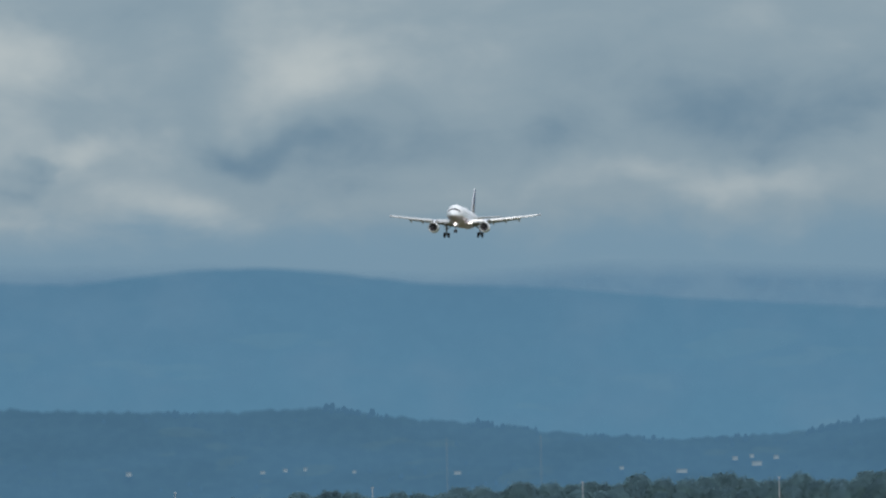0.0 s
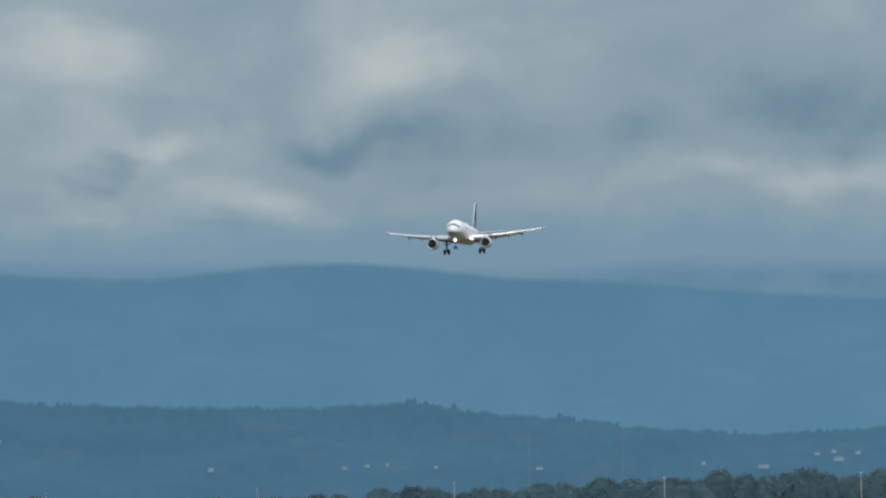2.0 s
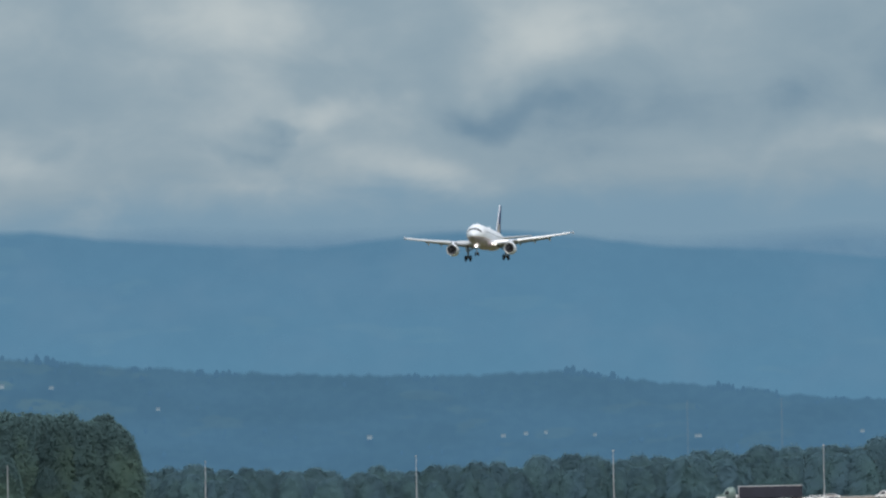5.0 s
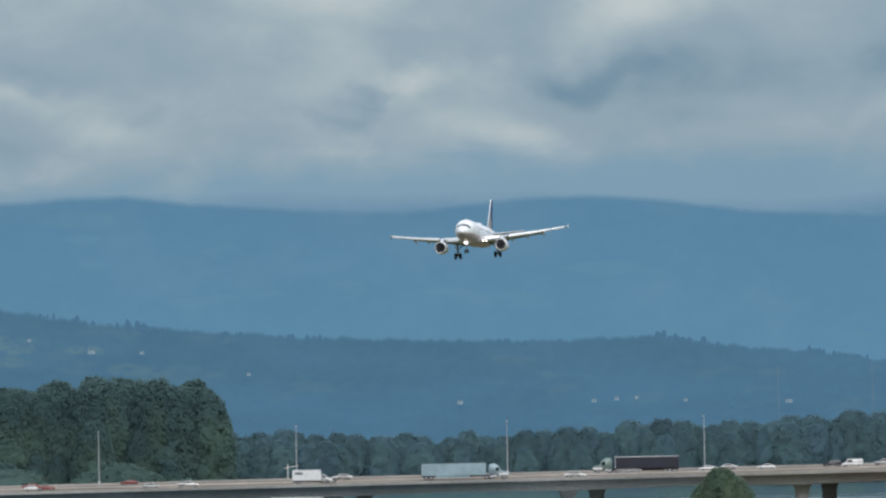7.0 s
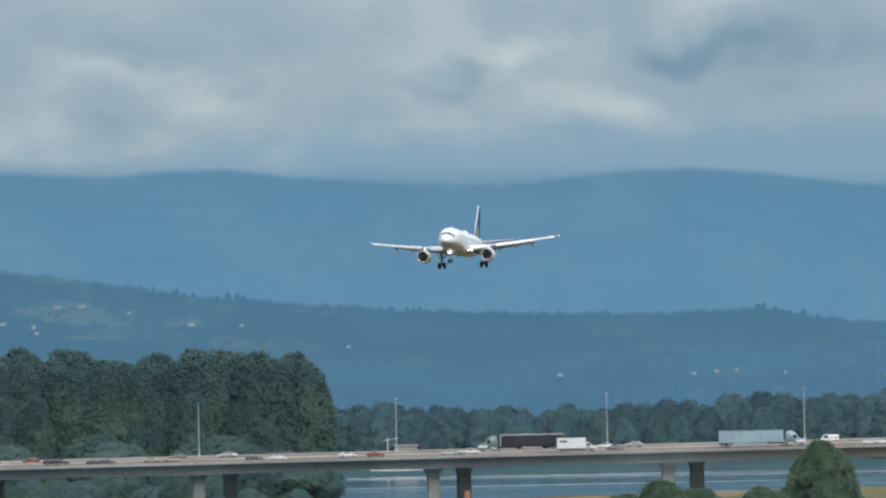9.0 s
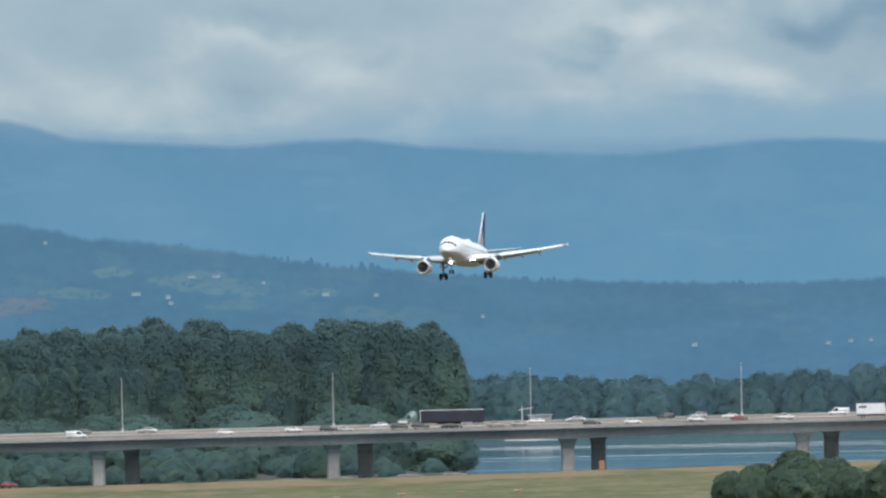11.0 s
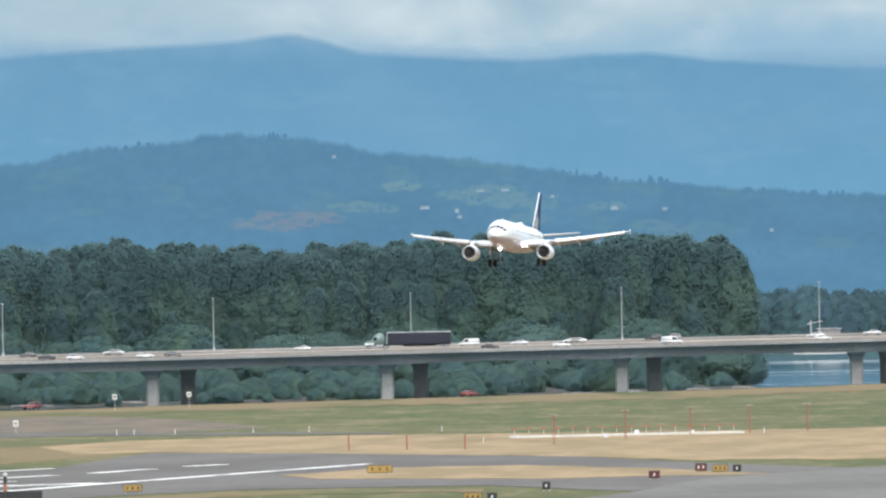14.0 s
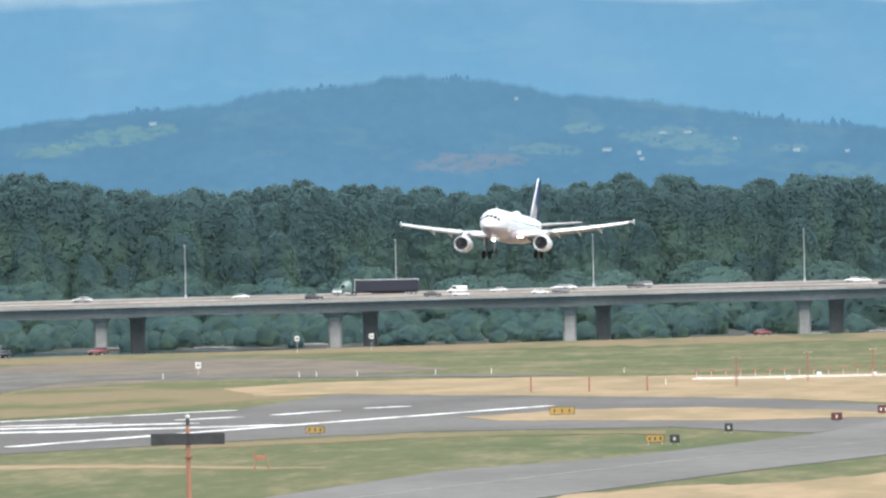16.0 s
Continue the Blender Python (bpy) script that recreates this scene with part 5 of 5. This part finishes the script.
flat_patch("road_perimeter", [(-150.0, 2180.4), (-146.3, 2248.5), (-137.9, 2214.2), (-128.5, 2178.8), (-98.2, 2115.5), (-77.4, 2087.2), (-57.2, 2059.7), (-37.2, 2015.2), (-36.9, 1997.8), (-56.2, 2023.6), (-75.7, 2041.1), (-96.0, 2068.1), (-115.8, 2077.0), (-123.8, 2065.7), (-125.2, 1995.9), (-126.1, 1937.2), (-126.2, 1833.9)], 0.10, M_GRAVEL, "worn grey gravel road along the airfield edge", 4)


def stripe(name, a, b, wide, z, material, label, worn=0.0):
    a, b = Vector((*a, 0)), Vector((*b, 0))
    side = (b - a).normalized().cross(Vector((0, 0, 1))) * wide / 2
    pts = [(v.x, v.y) for v in (a + side, b + side, b - side, a - side)]
    return flat_patch(name, pts, z, material, label, worn)


LINE = "worn white runway line"
for a, b, w in ((((-88.7, 1366.6)), ((-76.5, 1426.2)), 1.8), (((-76.5, 1426.2)), ((-64.6, 1484.0)), 1.8), (((-64.6, 1484.0)), ((-33.6, 1625.8)), 1.8), (((-111.3, 1559.3)), ((-97.2, 1589.3)), 1.3), (((-97.2, 1589.3)), ((-76.7, 1644.3)), 1.3),
                (((-68.4, 1590.2)), ((-62.1, 1618.0)), 2.0), (((-79.5, 1560.2)), ((-72.9, 1576.1)), 1.8), (((-57.9, 1639.2)), ((-53.6, 1649.6)), 2.0),
                (((-112.5, 1496.8)), ((-77.1, 1528.2)), 5.0), (((-106.9, 1468.2)), ((-69.2, 1494.6)), 5.5), (((-92.8, 1471.9)), ((-63.7, 1496.5)), 5.5), (((-114.7, 1526.4)), ((-87.6, 1537.4)), 3.2)):
    stripe("marking_runway", a, b, w, 0.13, M_PAINT, LINE, 1.6 if w > 3 else 0.8)
for a, b in (((-41.2, 1031.7), (-22.1, 1141.6)), ((-22.1, 1141.6), (-6.6, 1226.4)), ((-6.6, 1226.4), (9.1, 1293.7))):
    stripe("marking_taxiway", a, b, 0.3, 0.16, M_TAXILINE, "faded taxiway centre line")


def build_sign(x, y, wide, high, face, ink, bars, label):
    s = empty("taxiway_sign", label, "sign", "airfield signs", (x, y, 0), -6)
    box_ = part("sign_case", box(bmesh.new(), -wide / 2, wide / 2, -0.12, 0.12, 0.22, 0.22 + high, 0.03), M_BLACK, s)
    part("face", box(bmesh.new(), -wide / 2 + 0.06, wide / 2 - 0.06, -0.145, -0.12, 0.28, 0.16 + high, 0.005), face, s)
    for k in range(bars):
        c = (k + 0.7) / (bars + 0.4) * wide - wide / 2
        part("bar", box(bmesh.new(), c - 0.1, c + 0.1, -0.165, -0.145, 0.22 + high * 0.3, 0.22 + high * 0.68), ink, s)
    for c in (-0.38, 0.38):
        part("leg", tube(bmesh.new(), (c * wide, 0, -0.05), (c * wide, 0, 0.25), 0.05, 0.05, 8), M_STEEL, s)
    return box_


YEL, BLK, RED = "yellow taxiway sign with black characters", "black taxiway sign with yellow letter", "red runway holding sign with white characters"
for at, wide, high, face, ink, bars, label in (
        ((-29.9, 1531.5), 3.2, 0.95, M_YELLOW, M_BLACK, 3, YEL), ((-56.4, 1413.5), 2.2, 0.85, M_YELLOW, M_BLACK, 3, YEL), ((-15.5, 1301.7), 2.0, 0.85, M_YELLOW, M_BLACK, 3, YEL),
        ((-13.4, 1299.1), 1.05, 0.85, M_BLACK, M_CREAM, 1, BLK), ((-8.0, 1368.7), 0.9, 0.9, M_BLACK, M_CREAM, 1, BLK), ((4.4, 1437.5), 1.3, 0.9, M_SIGNRED, M_CREAM, 1, RED),
        ((10.3, 1490.1), 1.4, 0.95, M_SIGNRED, M_CREAM, 2, RED), ((12.6, 1481.9), 1.9, 0.85, M_YELLOW, M_BLACK, 3, YEL), ((14.6, 1479.2), 1.05, 0.85, M_BLACK, M_CREAM, 1, BLK)):
    build_sign(at[0], at[1], wide, high, face, ink, bars, label)


def build_marker_mast():
    x, y, z = -50.4, 1000, 6.2
    m = empty("marker_mast", "orange mast carrying a long dark board and red lamp", "mast", at=(x, y, 0))
    pole = part("pole", tube(bmesh.new(), (0, 0, -0.1), (0, 0, z + 1.2), 0.24, 0.16, 12), M_ORANGE, m)
    part("board", box(bmesh.new(), -3.05, 0.0, -0.42, -0.18, z - 0.48, z + 0.48, 0.04), M_BLACK, m, "long dark board")
    part("board", box(bmesh.new(), 0.02, 3.05, -0.42, -0.18, z - 0.48, z + 0.48, 0.04), M_BLACK, m, "long dark board")
    part("platform", box(bmesh.new(), -0.4, 0.4, -0.4, 0.4, z - 1.55, z - 1.45, 0.02), M_REDPOST, m)
    bm = bmesh.new()
    bmesh.ops.create_uvsphere(bm, u_segments=12, v_segments=8, radius=0.17, matrix=Matrix.Translation((0, 0, z + 1.85)))
    part("lamp", bm, M_CREAM, pole, "pale obstruction lamp")
    part("lamp_base", tube(bmesh.new(), (0, 0, z + 1.1), (0, 0, z + 1.7), 0.17, 0.15, 10), M_BLACK, pole)


build_marker_mast()


def build_stand():
    x, y = -53.0, 1194.1
    s = empty("orange_stand", "small orange frame standing in the mown grass", "airfield equipment", at=(x, y, 0))
    for dx in (-0.62, 0.62):
        part("leg", tube(bmesh.new(), (dx * 1.25, 0, -0.05), (dx * 0.7, 0, 1.25), 0.07, 0.06, 8), M_ORANGE, s)
    part("panel", box(bmesh.new(), -0.8, 0.5, -0.08, 0.08, 1.1, 1.5, 0.03), M_ORANGE, s)
    part("arm", tube(bmesh.new(), (-0.72, 0, 1.4), (-0.8, 0, 2.1), 0.06, 0.05, 8), M_ORANGE, s)


build_stand()


def build_posts():
    first = None
    for x, y in ((-39.4, 1786.6), (-30.7, 1779.3), (-22.1, 1772.0)):
        m = pose(x, y, 0.04)
        if first:
            copy_thing(first, m)
            continue
        first = empty("marker_post", "thin faded red post in the dry grass", "post", "red marker posts")
        first.matrix_world = m
        for k in range(4):
            part("band", tube(bmesh.new(), (0, 0, 0.55 * k), (0, 0, 0.55 * (k + 1)), 0.12, 0.12, 10), M_REDPOST, first)
    # the localiser aerials on their slab
    xa, ya, xb, yb = -16.7, 1906.6, 20.1, 1911.9
    slab = stripe("ground_aerial_slab", (xa, ya), (xb, yb), 1.2, 0.35, M_CREAM, "long pale concrete slab under the aerials")
    first = None
    n = 16
    for k in range(n):
        u = (k + 0.3) / n
        m = pose(xa + (xb - xa) * u, ya + (yb - ya) * u, 0.35)
        if first:
            copy_thing(first, m)
            continue
        first = empty("aerial", "low orange aerial element of the landing beam array", "antenna", "landing beam aerials")
        first.matrix_world = m
        part("leg", tube(bmesh.new(), (0, 0, 0), (0, 0, 0.95), 0.05, 0.05, 8), M_STEEL, first)
        part("element", box(bmesh.new(), -0.48, 0.48, -0.08, 0.08, 0.95, 1.2, 0.04), M_ORANGE, first)
    for x, y, z in ((-1.6, 1887.6, 1.15), (3.2, 1910.4, 1.6), (11.9, 1910.6, 1.3), (-15.4, 1904.2, 0.8)):
        c = empty("equipment_cabinet", "small white equipment cabinet beside the aerials", "cabinet", "aerial cabinets", (x, y, 0.0))
        part("body", box(bmesh.new(), -0.38, 0.38, -0.35, 0.35, 0.0, z * 0.55, 0.04), M_CREAM, c)
        part("door", box(bmesh.new(), -0.28, 0.28, -0.38, -0.35, 0.1, z * 0.55 - 0.08, 0.01), M_WHITE, c)
    first = None
    for x, y in ((-9.3, 1812.5), (1.4, 1867.2), (11.6, 1895.4), (21.0, 1910.3), (30.3, 1925.8)):
        m = pose(x, y, 0.0)
        if first:
            copy_thing(first, m)
            continue
        first = empty("approach_light_mast", "thin red lattice mast with approach light bar", "light mast", "approach light masts")
        first.matrix_world = m
        for dx, dy in ((-0.16, -0.16), (0.16, -0.16), (0, 0.2)):
            part("chord", tube(bmesh.new(), (dx, dy, 0), (dx * 0.6, dy * 0.6, 4.3), 0.035, 0.03, 6), M_REDPOST, first)
        for k in range(5):
            part("brace", tube(bmesh.new(), (-0.15, -0.15, 0.3 + 0.8 * k), (0.13, -0.14, 1.0 + 0.8 * k), 0.025, 0.025, 5), M_REDPOST, first)
        bar = part("light_bar", box(bmesh.new(), -0.6, 0.6, -0.05, 0.05, 4.25, 4.33, 0.02), M_REDPOST, first)
        for k in range(4):
            part("lamp", tube(bmesh.new(), (-0.5 + 0.33 * k, -0.12, 4.4), (-0.5 + 0.33 * k, 0.1, 4.4), 0.07, 0.05, 8), M_CREAM, bar)
    # roadside boards on the levee and short white posts
    for x, y, z in ((-105.6, 2560, 3.0), (-90.6, 2580, 3.1), (-105.8, 2140, 1.7)):
        s = empty("board_sign", "small white square board on a post", "sign", "small white boards", (x, y, 0.0), -4)
        part("post", tube(bmesh.new(), (0, 0, -0.1), (0, 0, max(z, 0.8)), 0.06, 0.06, 8), M_STEEL, s)
        face = part("board", box(bmesh.new(), -0.5, 0.5, -0.1, -0.05, max(z, 0.8) - 0.55, max(z, 0.8) + 0.55, 0.01), M_CREAM, s)
        part("bar", box(bmesh.new(), -0.25, 0.25, -0.115, -0.1, max(z, 0.8) - 0.12, max(z, 0.8) + 0.15), M_BLACK, face)
    first = None
    for x, y in ((-84.7, 2059.2), (-74.8, 2058.6), (-61.6, 2060.5), (-29.1, 2027.0), (-20.2, 1845.3), (23.2, 1906.3), (-108.7, 2076.2), (-81.9, 2062.7), (-52.1, 2060.6), (43.9, 1942.2)):
        m = pose(x, y, 0.05)
        if first:
            copy_thing(first, m)
            continue
        first = empty("white_post", "short white marker post in the grass", "post", "short white posts")
        first.matrix_world = m
        part("shaft", tube(bmesh.new(), (0, 0, 0), (0, 0, 0.85), 0.07, 0.06, 8), M_CREAM, first)
        part("cap", tube(bmesh.new(), (0, 0, 0.85), (0, 0, 0.95), 0.11, 0.05, 8), M_STEEL, first)


build_posts()


# ---- far things: buildings in the haze, radio masts, a landing stage across the river ----
def on_hill(x, z):
    """How far off the near hill's face lies at that bearing and height."""
    px, pz = [p[0] for p in NEAR_HILL], [p[1] for p in NEAR_HILL]
    top = float(np.interp(x, px, pz))
    u = 1 - max(0.02, min(1.0, (z + 1.0) / (top + 1.0))) ** (1 / 1.15)
    return 4880 - 90 * u + math.sqrt(4880 ** 2 - x ** 2) - 4880


# house walls, roofs and the masts emit a blue-grey haze colour
M_HAZEWALL = distance("far_pale_wall_haze_glow", (0.128, 0.215, 0.288), (0.122, 0.208, 0.28), (0.45, 0.45, 0.44), 0, 40, veil=0.8)
M_HAZEROOF = distance("far_roof_haze_glow", (0.10, 0.19, 0.27), (0.10, 0.19, 0.27), (0.16, 0.15, 0.15), 0, 40, veil=0.75)


def build_far_house(x, z, wide, high):
    y = on_hill(x, z) - 7.0
    h = empty("house", "pale far house among hazy trees", "house", "far houses", (x, y, z - 0.9))
    part("wall", box(bmesh.new(), -wide / 2, wide / 2, -1.2, 3.0, -0.5, high, 0.05), M_HAZEWALL, h)
    bm = bmesh.new()
    loft(bm, [[Vector((s * wide * 0.54, yy, zz)) for yy, zz in ((-1.5, high), (0.9, high + 0.35), (3.3, high))] for s in (-1, 1)])
    part("roof", bm, M_HAZEROOF, h)



for (x, _, z), wide, high in (((147.5, 4800, 35.5), 3.4, 2.2), ((200.8, 4800, 35.3), 3.0, 1.3), ((209.8, 4800, 36.0), 2.6, 1.4), ((217.8, 4800, 36.3), 2.0, 1.5), ((278.5, 4800, 33.7), 4.2, 1.5),
                              ((368.3, 4800, 32.6), 6.5, 2.0), ((390.2, 4800, 37.3), 3.0, 1.8), ((398.4, 4800, 34.9), 6.0, 2.6), ((406.5, 4800, 37.4), 3.0, 2.0), ((396.9, 4800, 38.1), 2.5, 1.8),
                              ((-74.7, 4830, 60.3), 6.0, 1.6), ((-61.9, 4830, 58.7), 2.8, 2.4), ((-60.8, 4830, 56.4), 3.0, 1.4), ((1.0, 4830, 58.7), 4.6, 2.4), ((-42.5, 4840, 66.9), 5.0, 1.3),
                              ((-52.4, 4840, 66.9), 5.0, 1.0), ((-256.6, 4850, 74.4), 4.6, 1.6), ((-110.9, 4850, 81.7), 2.4, 1.0), ((21.2, 4830, 58.1), 3.0, 1.2), ((-23.7, 4840, 64.0), 2.4, 1.2),
                              ((344.4, 4800, 34.4), 2.4, 1.4), ((237.2, 4800, 35.0), 2.2, 1.0), ((63.6, 4820, 48.7), 2.4, 1.2)):
    build_far_house(x, z, wide * 0.62, high * 0.42)


def build_radio_mast(x, top):
    m = empty("radio_mast", "tall thin pale radio mast beyond the trees", "mast", "radio masts", (x, 4770, -2.0))
    for dx, dy in ((-0.28, -0.2), (0.28, -0.2), (0, 0.3)):
        part("chord", tube(bmesh.new(), (dx, dy, -1), (dx, dy, top), 0.06, 0.06, 6), M_HAZEROOF, m)
    for k in range(int(top / 1.6)):
        part("brace", tube(bmesh.new(), (-0.28, -0.2, 1.6 * k), (0.28, -0.2, 1.6 * k + 1.6), 0.04, 0.04, 5), M_HAZEROOF, m)


for (x, _, z) in ((270.6, 4770, 46.9), (307.7, 4770, 47.0)):
    build_radio_mast(x, z + 2.0)

x, y, z = 83.4, 4722, 6.8
shed = empty("landing_stage", "tan shed with a pale crane on the far bank", "shed", at=(x, y, -3.6))
part("shed", box(bmesh.new(), -4.5, 4.5, 0, 8, 0.0, z + 5.0, 0.1), surface("tan_sheet", (0.30, 0.275, 0.265), (0.35, 0.32, 0.30), 0.3, 0.8), shed)
part("roof", box(bmesh.new(), -5, 5, -0.5, 8.5, z + 5.0, z + 5.4, 0.05), M_STEEL, shed)
part("deck", box(bmesh.new(), -14, 12, -1.5, 0, 0.0, 4.6, 0.1), M_CREAM, shed, "pale landing deck")
part("crane_post", tube(bmesh.new(), (-7, 1, 0), (-7, 1, z + 8.6), 0.25, 0.2, 8), M_CREAM, shed)
part("crane_arm", tube(bmesh.new(), (-8.4, 1, z + 7.2), (-2.5, 1, z + 8.2), 0.16, 0.1, 8), M_CREAM, shed)
x, y, z = 68.9, 3040, -0.8
buoy = empty("channel_marker", "orange channel marker beside a bridge pier", "marker", at=(x, y, -4.0))
part("pile", tube(bmesh.new(), (0, 0, 0), (0, 0, z + 4.0), 0.3, 0.3, 8), M_BARK, buoy)
part("daymark", box(bmesh.new(), -0.7, 0.7, -0.1, 0.1, z + 3.2, z + 6.2, 0.04), M_ORANGE, buoy)


# conifers and round trees that roughen the near hill: joined, too many and too far to count
def build_hill_wood():
    rng = random.Random(21)
    verts, faces = [], []
    px, pz = [p[0] for p in NEAR_HILL], [p[1] for p in NEAR_HILL]
    for k in range(1100):
        x = rng.uniform(-330, 480)
        top = float(np.interp(x, px, pz))
        crest = k % 3 > 0
        clump = noise.noise((x * 0.05, 7.7, 0))
        if crest and clump < 0.02 + 0.3 * rng.random():
            continue
        z = top - rng.uniform(0.4, 2.4) if crest else top - rng.uniform(2, 55)
        if z < 4:
            continue
        y = on_hill(x, z) - (0.0 if crest else 0.5)
        tall = rng.uniform(0.5, 2.2) * (1.3 if crest and clump > 0.3 else 0.8)
        w = min(1.1, tall * rng.uniform(0.28, 0.7))
        i = len(verts)
        ring = 6
        for zz, rr in ((-0.6, 0.8), (0.35 * tall, 1.0), (0.75 * tall, 0.5)):
            for q in range(ring):
                a = 2 * math.pi * q / ring
                r_ = w * rr * rng.uniform(0.75, 1.2)
                verts.append((x + r_ * math.cos(a), y + r_ * math.sin(a), z + zz))
        verts.append((x, y, z + tall))
        for r0 in (0, 1):
            for q in range(ring):
                faces.append((i + r0 * ring + q, i + r0 * ring + (q + 1) % ring, i + (r0 + 1) * ring + (q + 1) % ring, i + (r0 + 1) * ring + q))
        for q in range(ring):
            faces.append((i + 2 * ring + q, i + 2 * ring + (q + 1) % ring, i + 3 * ring))
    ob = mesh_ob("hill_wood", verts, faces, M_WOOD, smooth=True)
    tagged(ob, "hazy blue woodland on the near hill", "trees", kind="stuff")


build_hill_wood()


GLIDE = [
    (0, 155.99, 2701.0, 85.03, 0.90),
    (0.5, 149.83, 2670.2, 83.35, 0.27),
    (1, 143.63, 2639.4, 81.63, -0.37),
    (1.5, 137.42, 2608.6, 79.85, -1.00),
    (2, 131.28, 2577.8, 78.11, -0.72),
    (2.5, 125.20, 2546.9, 76.31, -0.45),
    (3, 119.09, 2516.1, 74.62, -0.17),
    (3.5, 112.91, 2485.3, 72.86, 0.10),
    (6, 82.50, 2331.2, 63.20, -1.40),
    (6.5, 76.55, 2300.4, 61.20, -1.70),
    (7, 70.52, 2269.6, 59.31, -2.00),
    (7.5, 64.40, 2238.8, 57.39, -1.77),
    (8, 58.25, 2208.0, 55.31, -1.55),
    (8.5, 52.07, 2177.2, 53.21, -1.33),
    (9, 46.06, 2146.4, 51.21, -1.10),
    (11.5, 14.74, 1992.3, 41.25, -1.24),
    (12, 8.43, 1961.5, 39.16, -1.27),
    (12.5, 1.97, 1930.7, 37.11, -1.30),
    (13, -4.58, 1899.9, 35.10, -0.76),
    (13.5, -10.93, 1869.1, 33.16, -0.23),
    (14, -17.32, 1838.2, 31.20, 0.31),
    (14.5, -23.81, 1807.4, 29.25, 0.85),
    (15, -30.29, 1776.6, 27.45, 0.77),
    (15.5, -36.59, 1745.8, 25.80, 0.68),
    (16, -42.94, 1715.0, 24.24, 0.60),
]


# ---- what moves ----
def motions():
    # the airliner on its glide path: seconds, x, y, z, bank
    walk(airliner, [(t, pose(x, y, z + 0.75, -3.0, bank, -11.3 + max(0.0, t - 11) * 0.16)) for t, x, y, z, bank in GLIDE])
    for ob, t0, x0, speed, y in moving:
        rows = []
        for t in (0, 4, 8, 12, 16):
            x = x0 + speed * (t - t0)
            rows.append((t, pose(x, y, road_z(x, y) + 0.01, 0, 0, 0 if speed > 0 else 180)))
        walk(ob, rows)
    for ob, t0, x0, speed in levee_cars:
        rows = []
        for t in range(0, 17, 2):
            x = x0 + speed * (t - t0)
            y = shore_y(x) + 13.0
            turn = math.degrees(math.atan2(shore_y(x + 5) - shore_y(x - 5), 10.0))
            rows.append((t, pose(x, y, 0.5, 0, 0, turn if speed > 0 else turn + 180)))
        walk(ob, rows)


motions()
